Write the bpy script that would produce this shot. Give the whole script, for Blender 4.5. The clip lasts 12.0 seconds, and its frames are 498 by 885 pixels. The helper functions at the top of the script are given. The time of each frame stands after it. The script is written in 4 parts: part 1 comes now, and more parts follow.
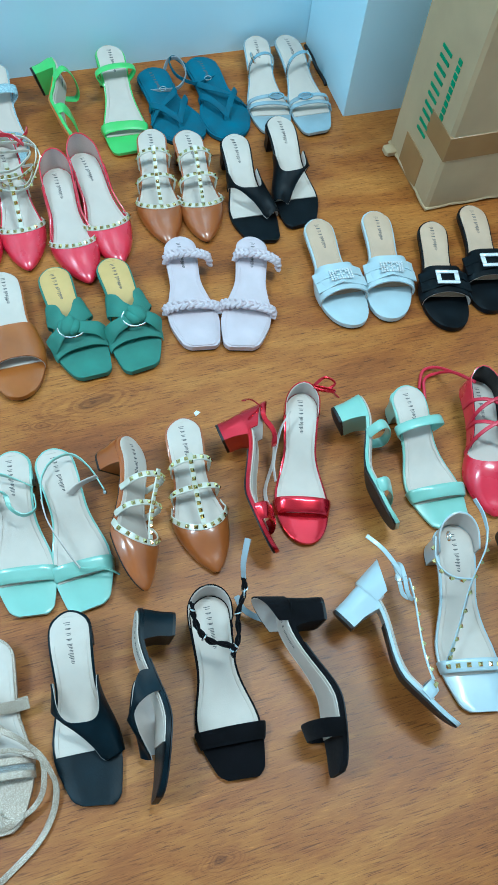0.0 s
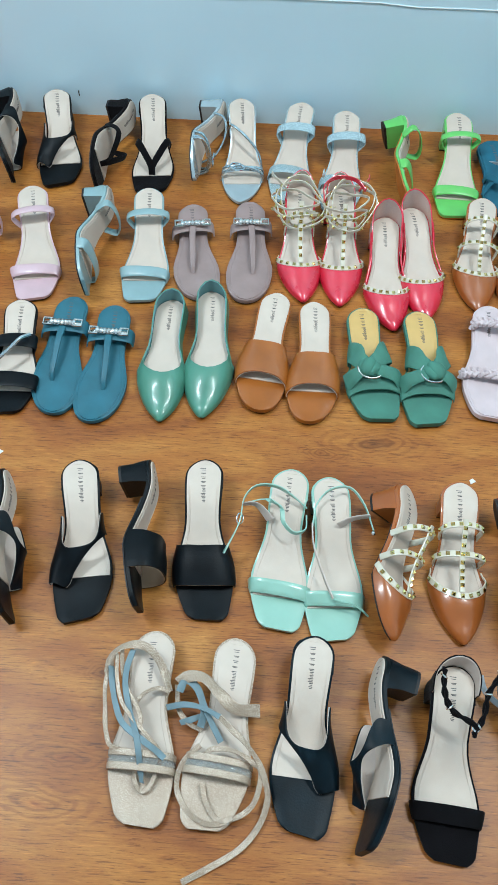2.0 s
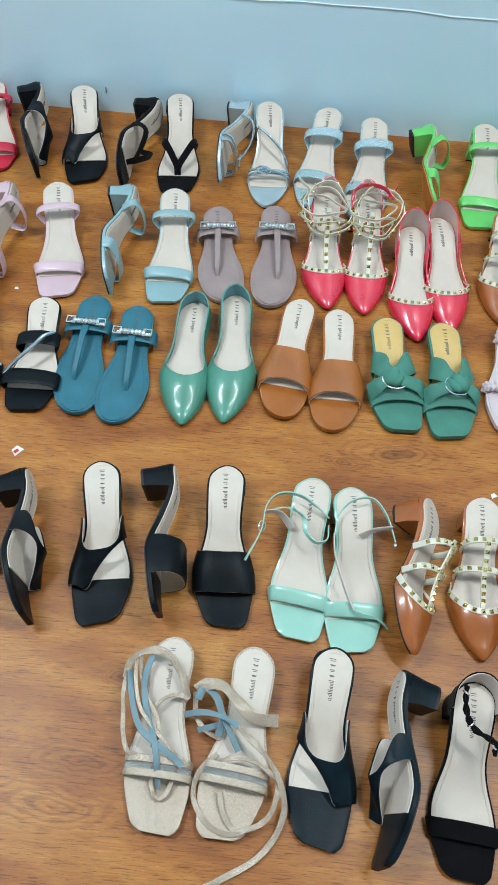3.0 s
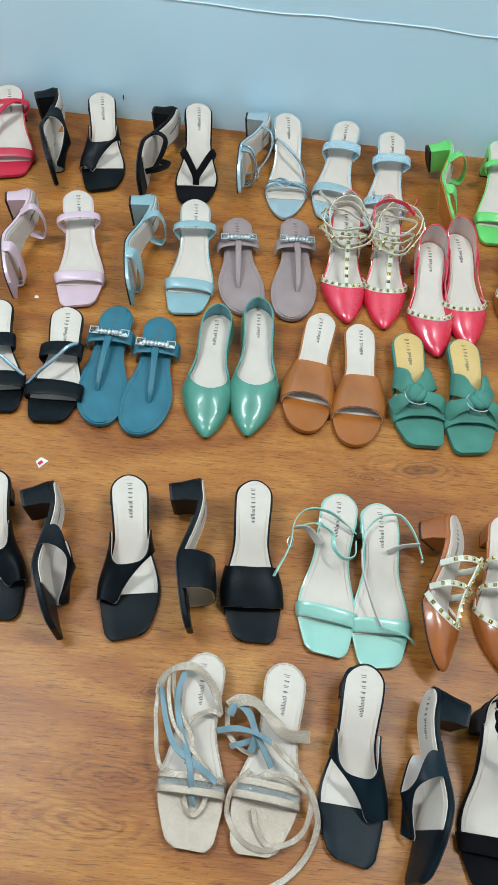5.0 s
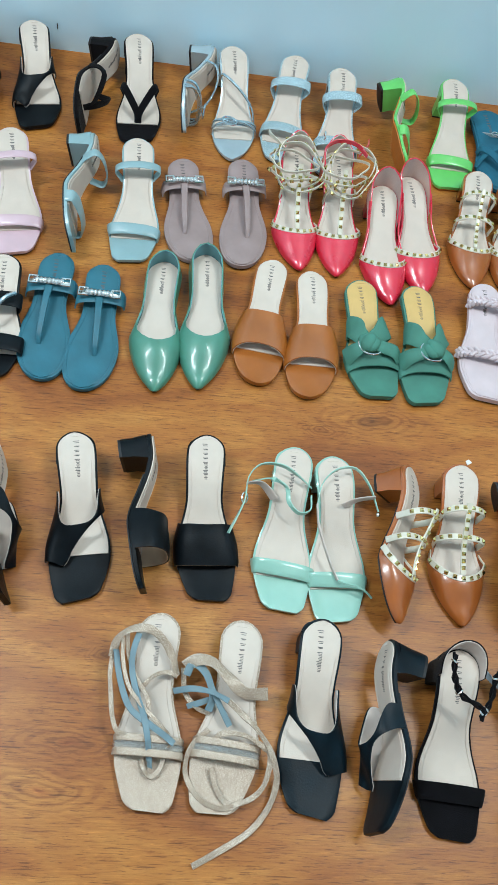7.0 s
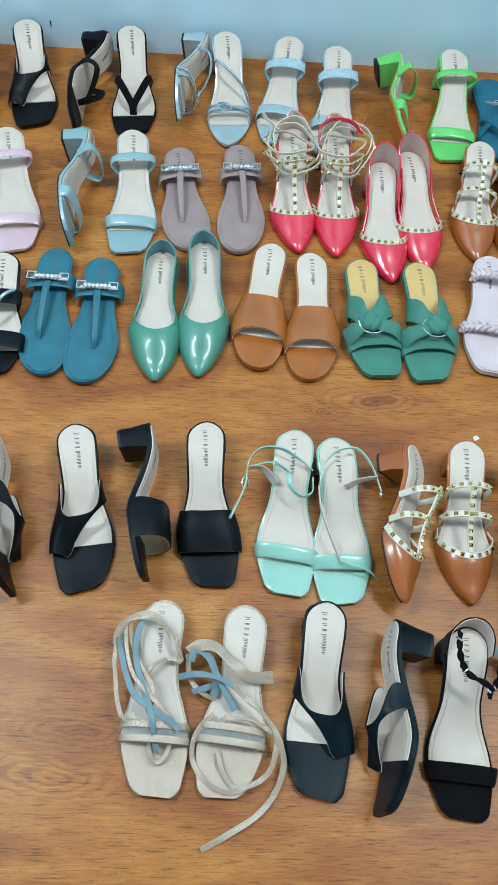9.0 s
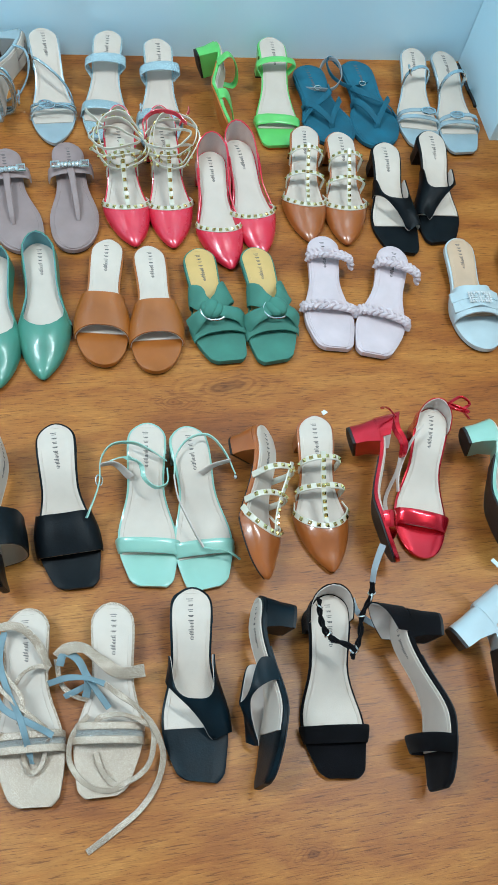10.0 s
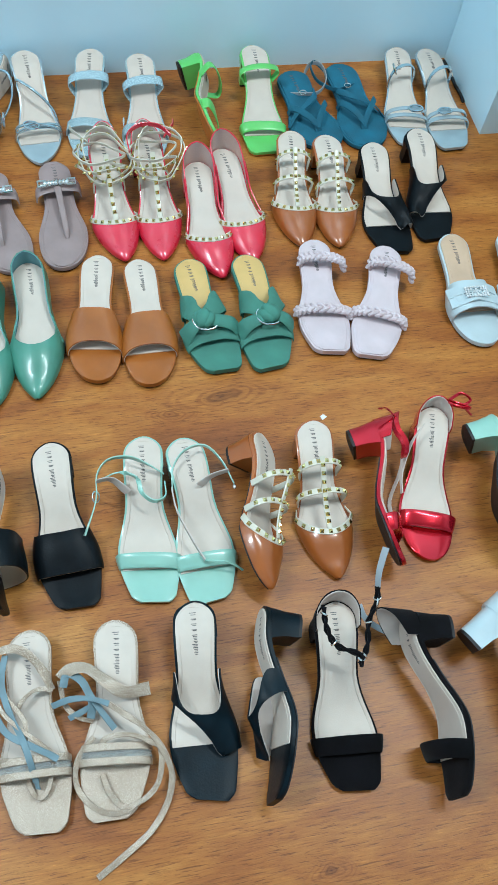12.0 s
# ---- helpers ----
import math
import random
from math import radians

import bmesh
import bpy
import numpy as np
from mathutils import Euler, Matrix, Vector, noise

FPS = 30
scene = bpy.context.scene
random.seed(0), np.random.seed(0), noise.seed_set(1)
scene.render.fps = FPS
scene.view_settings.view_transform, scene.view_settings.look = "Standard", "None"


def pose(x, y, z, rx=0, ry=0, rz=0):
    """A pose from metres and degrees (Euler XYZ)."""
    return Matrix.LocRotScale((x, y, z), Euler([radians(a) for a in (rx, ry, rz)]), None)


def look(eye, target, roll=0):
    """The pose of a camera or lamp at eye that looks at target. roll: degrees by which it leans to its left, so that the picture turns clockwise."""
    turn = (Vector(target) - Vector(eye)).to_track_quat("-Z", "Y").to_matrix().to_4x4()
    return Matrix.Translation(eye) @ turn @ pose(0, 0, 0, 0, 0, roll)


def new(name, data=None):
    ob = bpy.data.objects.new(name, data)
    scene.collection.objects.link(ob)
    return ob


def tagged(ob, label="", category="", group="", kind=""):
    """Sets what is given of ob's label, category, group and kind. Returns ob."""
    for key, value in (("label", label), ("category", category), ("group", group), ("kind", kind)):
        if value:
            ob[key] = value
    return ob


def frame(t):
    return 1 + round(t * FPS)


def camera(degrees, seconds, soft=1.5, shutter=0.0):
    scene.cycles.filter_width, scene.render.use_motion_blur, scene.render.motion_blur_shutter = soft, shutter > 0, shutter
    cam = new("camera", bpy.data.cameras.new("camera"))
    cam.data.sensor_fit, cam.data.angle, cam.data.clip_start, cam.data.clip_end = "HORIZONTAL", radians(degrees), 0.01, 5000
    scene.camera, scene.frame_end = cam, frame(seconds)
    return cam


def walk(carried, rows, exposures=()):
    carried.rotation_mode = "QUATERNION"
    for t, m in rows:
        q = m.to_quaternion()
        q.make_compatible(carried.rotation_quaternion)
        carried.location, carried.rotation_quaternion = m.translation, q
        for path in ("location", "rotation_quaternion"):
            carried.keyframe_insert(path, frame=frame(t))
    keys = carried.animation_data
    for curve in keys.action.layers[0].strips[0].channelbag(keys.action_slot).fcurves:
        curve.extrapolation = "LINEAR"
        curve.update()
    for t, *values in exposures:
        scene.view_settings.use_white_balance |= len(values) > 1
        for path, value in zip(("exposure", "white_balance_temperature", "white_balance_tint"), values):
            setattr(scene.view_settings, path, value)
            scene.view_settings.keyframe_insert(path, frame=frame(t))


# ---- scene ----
cam = camera(35.7, 12.0)
PATH = [
    (0, (0.0000, 0.0000, 1.0530), (0.4006, 0.8695, -0.7030), 9.10),
    (0.5, (0.0021, -0.0205, 1.0570), (0.1675, 0.9982, -0.6570), 6.60),
    (1, (-0.0184, -0.0226, 1.0560), (0.0188, 1.0045, -0.6600), 3.00),
    (1.5, (-0.0926, -0.0102, 1.0620), (-0.1003, 1.0210, -0.6520), 2.10),
    (2, (-0.1641, 0.0032, 1.0550), (-0.1824, 1.0378, -0.6560), 2.20),
    (2.5, (-0.1975, 0.0067, 1.0530), (-0.2230, 1.0346, -0.6620), 2.60),
    (3, (-0.2047, 0.0152, 1.0560), (-0.2141, 1.0449, -0.6580), 4.60),
    (3.5, (-0.2187, 0.0256, 1.0600), (-0.2259, 1.0554, -0.6550), 5.40),
    (3.7, (-0.2381, 0.0285, 1.0540), (-0.2362, 1.0620, -0.6580), 6.00),
    (5.3, (-0.2816, 0.0287, 1.0700), (-0.2279, 1.0585, -0.6440), 8.00),
    (5.5, (-0.2714, 0.0221, 1.0680), (-0.2182, 1.0608, -0.6400), 7.70),
    (6, (-0.2610, 0.0286, 1.0630), (-0.1701, 1.0739, -0.6390), 8.80),
    (6.5, (-0.2652, 0.0391, 1.0660), (-0.1162, 1.0702, -0.6410), 10.10),
    (7, (-0.2865, 0.0526, 1.0400), (-0.0910, 0.9745, -0.7240), 15.20),
    (7.2, (-0.3011, 0.0491, 1.0400), (-0.0965, 0.9464, -0.7360), 16.10),
    (8.8, (-0.2150, 0.0392, 1.0360), (-0.1854, 0.9498, -0.7450), 4.60),
    (9, (-0.2266, 0.0453, 1.0360), (-0.1357, 0.9491, -0.7460), 7.20),
    (9.5, (-0.1962, 0.0399, 1.0350), (0.0620, 0.9303, -0.7370), 13.50),
    (10, (-0.1670, 0.0294, 1.0450), (0.1938, 0.9051, -0.7160), 15.70),
    (10.5, (-0.1546, 0.0176, 1.0470), (0.2397, 0.9181, -0.6950), 14.60),
    (11, (-0.1582, 0.0170, 1.0450), (0.2133, 0.9175, -0.7010), 12.90),
    (11.5, (-0.1659, 0.0192, 1.0340), (0.1978, 0.9219, -0.7130), 12.50),
    (12, (-0.1359, 0.0258, 1.0290), (0.1829, 0.9404, -0.7210), 9.90),
]
EXPOSURES = [(0.0, 0.0, 4860, -12), (0.5, -0.04, 5300, -7), (1.4, 0.0, 5880, 2), (7.2, 0.0, 5950, 2), (8.8, -0.01, 5650, -1), (12.0, -0.01, 5650, -1)]
walk(cam, [(t, look(eye, target, roll)) for t, eye, target, roll in PATH], EXPOSURES)

# ---- light ----
world = bpy.data.worlds.new("world")
scene.world = world
world.use_nodes = True
world.node_tree.nodes["Background"].inputs[0].default_value = (0.75, 0.85, 1.0, 1)
world.node_tree.nodes["Background"].inputs[1].default_value = 0.25

WALL_Y = 1.435
ROOM_X0, ROOM_X1, ROOM_Y0, ROOM_Z = -2.2, 1.9, -1.9, 2.75


def area_lamp(name, at, target, size_x, size_y, watts, colour):
    data = bpy.data.lights.new(name, "AREA")
    data.shape, data.size, data.size_y = "RECTANGLE", size_x, size_y
    data.energy, data.color = watts, colour
    ob = new(name, data)
    ob.matrix_world = look(at, target)
    return ob


area_lamp("tube_light", (0.85, 0.55, 2.64), (0.45, 0.8, 0.0), 0.10, 1.1, 37.0, (1.0, 1.0, 0.98))
area_lamp("tube_light", (-1.4, 0.55, 2.64), (-0.7, 0.85, 0.0), 0.10, 1.1, 49.0, (0.93, 0.97, 1.0))


# ---- materials ----
def material(name, base, rough=0.5, metal=0.0, coat=0.0, bump=0.0, bump_scale=300.0, vary=0.06, vary_scale=25.0, sheen=0.0, spec=0.5):
    """A plain surface with colour variation at one scale, fine relief at another and uneven gloss."""
    m = bpy.data.materials.new(name)
    m.use_nodes = True
    n, l = m.node_tree.nodes, m.node_tree.links
    b = n["Principled BSDF"]
    tc = n.new("ShaderNodeTexCoord")
    big = n.new("ShaderNodeTexNoise")
    big.inputs["Scale"].default_value, big.inputs["Detail"].default_value = vary_scale, 4.0
    l.new(tc.outputs["Object"], big.inputs["Vector"])
    ramp = n.new("ShaderNodeValToRGB")
    lo = [max(0.0, c * (1 - 2.2 * vary)) for c in base]
    hi = [min(1.0, c * (1 + 1.6 * vary)) for c in base]
    ramp.color_ramp.elements[0].position, ramp.color_ramp.elements[1].position = 0.3, 0.7
    ramp.color_ramp.elements[0].color, ramp.color_ramp.elements[1].color = (*lo, 1), (*hi, 1)
    l.new(big.outputs["Fac"], ramp.inputs["Fac"])
    l.new(ramp.outputs["Color"], b.inputs["Base Color"])
    rr = n.new("ShaderNodeMapRange")
    rr.inputs["To Min"].default_value, rr.inputs["To Max"].default_value = max(0.02, rough * 0.8), min(1.0, rough * 1.2)
    l.new(big.outputs["Fac"], rr.inputs["Value"])
    l.new(rr.outputs["Result"], b.inputs["Roughness"])
    b.inputs["Metallic"].default_value = metal
    b.inputs["Coat Weight"].default_value = coat
    b.inputs["Coat Roughness"].default_value = 0.13
    b.inputs["Sheen Weight"].default_value = sheen
    b.inputs["Specular IOR Level"].default_value = spec
    if bump:
        fine = n.new("ShaderNodeTexNoise")
        fine.inputs["Scale"].default_value, fine.inputs["Detail"].default_value = bump_scale, 3.0
        l.new(tc.outputs["Object"], fine.inputs["Vector"])
        bp = n.new("ShaderNodeBump")
        bp.inputs["Strength"].default_value, bp.inputs["Distance"].default_value = bump, 0.0015
        l.new(fine.outputs["Fac"], bp.inputs["Height"])
        l.new(bp.outputs["Normal"], b.inputs["Normal"])
    return m


def glitter(name, base, fleck, rough=0.35):
    m = material(name, base, rough, bump=0.25, bump_scale=900.0)
    n, l = m.node_tree.nodes, m.node_tree.links
    b = n["Principled BSDF"]
    v = n.new("ShaderNodeTexVoronoi")
    v.inputs["Scale"].default_value = 2200.0
    tc = n.new("ShaderNodeTexCoord")
    l.new(tc.outputs["Object"], v.inputs["Vector"])
    ramp = n.new("ShaderNodeValToRGB")
    ramp.color_ramp.elements[0].color = (*[c * 0.8 for c in base], 1)
    ramp.color_ramp.elements[1].color = (*fleck, 1)
    ramp.color_ramp.elements[0].position, ramp.color_ramp.elements[1].position = 0.5, 0.98
    sep = n.new("ShaderNodeSeparateColor")
    l.new(v.outputs["Color"], sep.inputs["Color"])
    l.new(sep.outputs[0], ramp.inputs["Fac"])
    l.new(ramp.outputs["Color"], b.inputs["Base Color"])
    half = n.new("ShaderNodeMath")
    half.operation, half.inputs[1].default_value = "MULTIPLY", 0.18
    l.new(sep.outputs[1], half.inputs[0])
    l.new(half.outputs[0], b.inputs["Metallic"])
    return m


def clear(name, tint, rough=0.05, least=0.16, most=0.72):
    """Soft clear plastic film, flecked."""
    m = bpy.data.materials.new(name)
    m.use_nodes = True
    n, l = m.node_tree.nodes, m.node_tree.links
    b = n["Principled BSDF"]
    b.inputs["Base Color"].default_value = (*tint, 1)
    b.inputs["Roughness"].default_value = rough
    b.inputs["IOR"].default_value = 1.3
    mix, tr = n.new("ShaderNodeMixShader"), n.new("ShaderNodeBsdfTransparent")
    tr.inputs[0].default_value = (*[0.5 + 0.5 * c for c in tint], 1)
    v, tc = n.new("ShaderNodeTexNoise"), n.new("ShaderNodeTexCoord")
    v.inputs["Scale"].default_value = 420.0
    l.new(tc.outputs["Object"], v.inputs["Vector"])
    mr = n.new("ShaderNodeMapRange")
    mr.inputs["From Min"].default_value, mr.inputs["From Max"].default_value = 0.45, 0.62
    mr.inputs["To Min"].default_value, mr.inputs["To Max"].default_value = least, most
    l.new(v.outputs["Fac"], mr.inputs["Value"])
    l.new(mr.outputs["Result"], mix.inputs["Fac"])
    l.new(tr.outputs[0], mix.inputs[1])
    l.new(b.outputs[0], mix.inputs[2])
    l.new(mix.outputs[0], n["Material Output"].inputs["Surface"])
    return m


KNOTS = [((0.027, 0.65), 0.12, 0.040, 0.35), ((-0.388, 0.16), 0.12, 0.034, 0.8), ((-0.348, 0.271), 0.045, 0.02, 0.4), ((0.046, -0.017), 0.04, 0.018, 0.4), ((-0.062, 0.628), 0.05, 0.02, 0.6), ((-0.415, 0.105), 0.14, 0.04, 0.85)]


def wood_floor():
    """Laminate with long grain along x, broad figure, knots and a soft sheen."""
    m = bpy.data.materials.new("wood_laminate")
    m.use_nodes = True
    n, l = m.node_tree.nodes, m.node_tree.links
    b = n["Principled BSDF"]
    tc = n.new("ShaderNodeTexCoord")

    def noise_tex(scale, stretch, detail, rough=0.6, distort=0.0):
        mp, t = n.new("ShaderNodeMapping"), n.new("ShaderNodeTexNoise")
        mp.inputs["Scale"].default_value = stretch
        l.new(tc.outputs["Object"], mp.inputs["Vector"])
        l.new(mp.outputs["Vector"], t.inputs["Vector"])
        t.inputs["Scale"].default_value, t.inputs["Detail"].default_value = scale, detail
        t.inputs["Roughness"].default_value, t.inputs["Distortion"].default_value = rough, distort
        return t.outputs["Fac"]

    def ramp(fac, stops):
        r = n.new("ShaderNodeValToRGB")
        while len(r.color_ramp.elements) < len(stops):
            r.color_ramp.elements.new(0.5)
        for e, (p, c) in zip(r.color_ramp.elements, stops):
            e.position, e.color = p, (*c, 1)
        l.new(fac, r.inputs["Fac"])
        return r.outputs["Color"]

    def mix(kind, fac, a, c):
        x = n.new("ShaderNodeMix")
        x.data_type, x.blend_type = "RGBA", kind
        x.inputs["Factor"].default_value = fac
        l.new(a, x.inputs["A"])
        l.new(c, x.inputs["B"])
        return x.outputs["Result"]

    figure = noise_tex(4.2, (0.7, 2.4, 1), 5.0, 0.55, 1.2)
    grain = noise_tex(34.0, (0.6, 6.0, 1), 8.0, 0.74, 1.3)
    pores = noise_tex(150.0, (0.20, 3.2, 1), 4.0, 0.7, 0.6)
    base = ramp(figure, [(0.26, (0.205, 0.059, 0.0098)), (0.42, (0.312, 0.104, 0.0168)), (0.55, (0.398, 0.153, 0.0270)), (0.74, (0.490, 0.221, 0.047))])
    g = ramp(grain, [(0.32, (0.54, 0.43, 0.34)), (0.44, (0.89, 0.85, 0.81)), (0.56, (1.0, 1.0, 1.0)), (0.70, (1.24, 1.24, 1.18))])
    p = ramp(pores, [(0.36, (0.34, 0.26, 0.21)), (0.455, (1, 1, 1)), (0.58, (1.0, 1.0, 1.0)), (0.70, (1.45, 1.48, 1.45))])
    col = mix("MULTIPLY", 0.9, base, g)
    col = mix("MULTIPLY", 0.8, col, p)
    # knots with their rings: place, reach along and across the grain, depth
    warp, shift = n.new("ShaderNodeTexNoise"), n.new("ShaderNodeVectorMath")
    warp.inputs["Scale"].default_value, warp.inputs["Detail"].default_value = 14.0, 3.0
    l.new(tc.outputs["Object"], warp.inputs["Vector"])
    shift.operation = "MULTIPLY_ADD"
    shift.inputs[1].default_value = (0.05, 0.03, 0.0)
    l.new(warp.outputs["Color"], shift.inputs[0])
    l.new(tc.outputs["Object"], shift.inputs[2])
    for (kx, ky), long_, wide_, core in KNOTS:
        mp, ln, wave = n.new("ShaderNodeMapping"), n.new("ShaderNodeVectorMath"), n.new("ShaderNodeTexWave")
        mp.vector_type = "TEXTURE"
        mp.inputs["Location"].default_value = (kx + 0.025, ky + 0.015, 0)
        mp.inputs["Scale"].default_value = (long_, wide_, 1.0)
        l.new(shift.outputs[0], mp.inputs["Vector"])
        ln.operation = "LENGTH"
        l.new(mp.outputs["Vector"], ln.inputs[0])
        wave.wave_type, wave.rings_direction = "RINGS", "Z"
        wave.inputs["Scale"].default_value, wave.inputs["Distortion"].default_value, wave.inputs["Detail"].default_value = 1.7, 5.0, 3.0
        l.new(mp.outputs["Vector"], wave.inputs["Vector"])
        rings = ramp(wave.outputs["Fac"], [(0.1, (0.60, 0.50, 0.43)), (0.55, (1.0, 1.0, 1.0))])
        near = ramp(ln.outputs["Value"], [(0.0, (0.8, 0.8, 0.8)), (0.4, (0.55, 0.55, 0.55)), (1.0, (0.0, 0.0, 0.0))])
        x = n.new("ShaderNodeMix")
        x.data_type, x.blend_type = "RGBA", "MULTIPLY"
        l.new(near, x.inputs["Factor"])
        l.new(col, x.inputs["A"])
        l.new(rings, x.inputs["B"])
        eye = ramp(ln.outputs["Value"], [(0.0, (core, core * 0.75, core * 0.62)), (0.16, (core ** 0.5, core ** 0.6, core ** 0.7)), (0.34, (1.0, 1.0, 1.0))])
        col = mix("MULTIPLY", 0.85, x.outputs["Result"], eye)
    l.new(col, b.inputs["Base Color"])
    mr = n.new("ShaderNodeMapRange")
    mr.inputs["To Min"].default_value, mr.inputs["To Max"].default_value = 0.30, 0.46
    l.new(grain, mr.inputs["Value"])
    l.new(mr.outputs["Result"], b.inputs["Roughness"])
    b.inputs["Specular IOR Level"].default_value = 0.37
    bp = n.new("ShaderNodeBump")
    bp.inputs["Strength"].default_value, bp.inputs["Distance"].default_value = 0.12, 0.0012
    l.new(pores, bp.inputs["Height"])
    l.new(bp.outputs["Normal"], b.inputs["Normal"])
    return m


def lin(r, g, b):
    """Linear colour from 0-255 values."""
    return tuple((c / 255 / 12.92) if c / 255 <= 0.04045 else ((c / 255 + 0.055) / 1.055) ** 2.4 for c in (r, g, b))


WALL = material("blue_gloss_paint", lin(211, 239, 251), 0.22, bump=0.05, bump_scale=40.0, vary=0.02, vary_scale=2.0)
CEILING = material("ceiling_paint", (0.78, 0.79, 0.78), 0.8, bump=0.1, vary=0.03, vary_scale=3.0)
ROOM = material("room_paint", (0.60, 0.68, 0.74), 0.6, bump=0.1, vary=0.03, vary_scale=3.0)
FLOOR = wood_floor()
CARD = material("corrugated_cardboard", lin(190, 165, 126), 0.8, bump=0.15, bump_scale=120.0, vary=0.06, vary_scale=8.0)
TAPE = material("brown_packing_tape", lin(158, 122, 78), 0.25, vary=0.06, vary_scale=12.0)
PRINT = material("green_print", lin(46, 140, 92), 0.7, vary=0.12, vary_scale=60.0)
INSOLE = material("cream_insole", lin(206, 192, 178), 0.55, bump=0.12, bump_scale=700.0, vary=0.03)
TAN_IN = material("tan_insole", lin(196, 168, 140), 0.55, bump=0.12, bump_scale=700.0, vary=0.04)
YELLOW_IN = material("yellow_insole", lin(204, 170, 104), 0.5, bump=0.12, bump_scale=700.0, vary=0.04)
INK = material("insole_print", lin(96, 90, 88), 0.6)
HEEL_IN = material("mauve_lining", lin(186, 156, 150), 0.6, bump=0.1, bump_scale=500.0)
LINING = material("beige_lining", lin(205, 192, 182), 0.7, bump=0.15, bump_scale=500.0)
RUBBER = material("black_rubber", lin(22, 21, 23), 0.55, bump=0.2, bump_scale=350.0)
AMBER = material("amber_rubber", lin(196, 120, 48), 0.45, bump=0.2, bump_scale=350.0)
BLACK = material("black_leather", lin(13, 18, 22), 0.42, bump=0.14, bump_scale=420.0, vary=0.2, spec=0.14)
NAVY = material("blue_black_leather", lin(13, 26, 33), 0.4, bump=0.14, bump_scale=420.0, vary=0.2, spec=0.14)
SUEDE = material("black_suede", lin(13, 12, 15), 0.95, bump=0.35, bump_scale=900.0, vary=0.25, sheen=0.05, spec=0.1)
MINT = material("mint_patent", lin(148, 190, 173), 0.3, coat=0.7, vary=0.03)
RED = material("red_patent", lin(210, 34, 62), 0.28, coat=0.9, vary=0.05)
REDM = material("red_metallic", lin(205, 28, 48), 0.2, metal=0.75, coat=0.5, vary=0.06, bump=0.12, bump_scale=60.0)
REDL = material("red_leather", lin(190, 30, 58), 0.4, coat=0.2, bump=0.1, vary=0.06)
BROWN = material("tan_patent", lin(160, 89, 38), 0.3, coat=0.7, vary=0.10, vary_scale=14.0)
SLIDE = material("cognac_leather", lin(156, 89, 26), 0.38, coat=0.15, bump=0.08, vary=0.10, vary_scale=14.0)
GREEN = material("sage_green_patent", lin(78, 134, 114), 0.36, coat=0.35, vary=0.05)
FERN = material("pine_green_fabric", lin(72, 124, 108), 0.75, bump=0.25, bump_scale=800.0, vary=0.08)
TEAL = material("teal_blue_leather", lin(46, 102, 118), 0.5, bump=0.12, vary=0.07)
LAGOON = material("blue_suede", lin(36, 96, 118), 0.85, bump=0.3, bump_scale=800.0, vary=0.12)
SKY = material("powder_blue_patent", lin(140, 168, 172), 0.32, coat=0.5, vary=0.04)
PINK = material("pale_pink_patent", lin(206, 176, 184), 0.32, coat=0.5, vary=0.04)
TAUPE = material("taupe_leather", lin(150, 131, 128), 0.5, bump=0.12, vary=0.05)
LILAC = material("lilac_leather", lin(205, 189, 192), 0.45, bump=0.1, vary=0.04)
LIME = material("bright_green_patent", lin(112, 198, 98), 0.32, coat=0.5, vary=0.04)
ICE = material("ice_white_patent", lin(184, 198, 202), 0.3, coat=0.5, vary=0.03)
CREAM = material("cream_strap", lin(210, 204, 186), 0.35, coat=0.3, vary=0.04)
SILVER = material("silver_foil", lin(196, 214, 222), 0.2, metal=0.85, vary=0.05, bump=0.1, bump_scale=80.0)
PALE = material("pale_blue_foil", lin(176, 192, 198), 0.25, metal=0.35, coat=0.5, vary=0.04)
STEEL = material("polished_steel", (0.78, 0.77, 0.74), 0.16, metal=1.0, vary=0.05)
GOLD = material("pale_gold_metal", lin(226, 208, 140), 0.2, metal=1.0, vary=0.08)
CRYSTAL = material("crystal", (0.9, 0.92, 0.93), 0.1, metal=0.25, coat=1.0, vary=0.1, vary_scale=300.0)
GLIT = glitter("champagne_glitter", lin(166, 144, 123), lin(236, 221, 200))
GREY = material("grey_strap_lining", lin(150, 156, 160), 0.6, vary=0.06)
GLITB = glitter("blue_glitter", lin(148, 176, 183), lin(208, 224, 229))
BACKING = material("blue_strap_backing", lin(118, 140, 148), 0.6, vary=0.06)
FILM = clear("clear_film", lin(190, 214, 222), 0.15, 0.45, 0.85)
BLUSH = clear("blush_vinyl", lin(232, 216, 210), 0.2, 0.5, 0.52)
SEA = material("blue_green_lining", lin(104, 152, 158), 0.5, bump=0.1, bump_scale=500.0)
VINYL = clear("clear_vinyl", lin(228, 232, 232), 0.05, 0.10, 0.18)
PAPER = material("white_paper", (0.8, 0.8, 0.8), 0.8)
REDINK = material("red_ink", lin(200, 40, 44), 0.7)


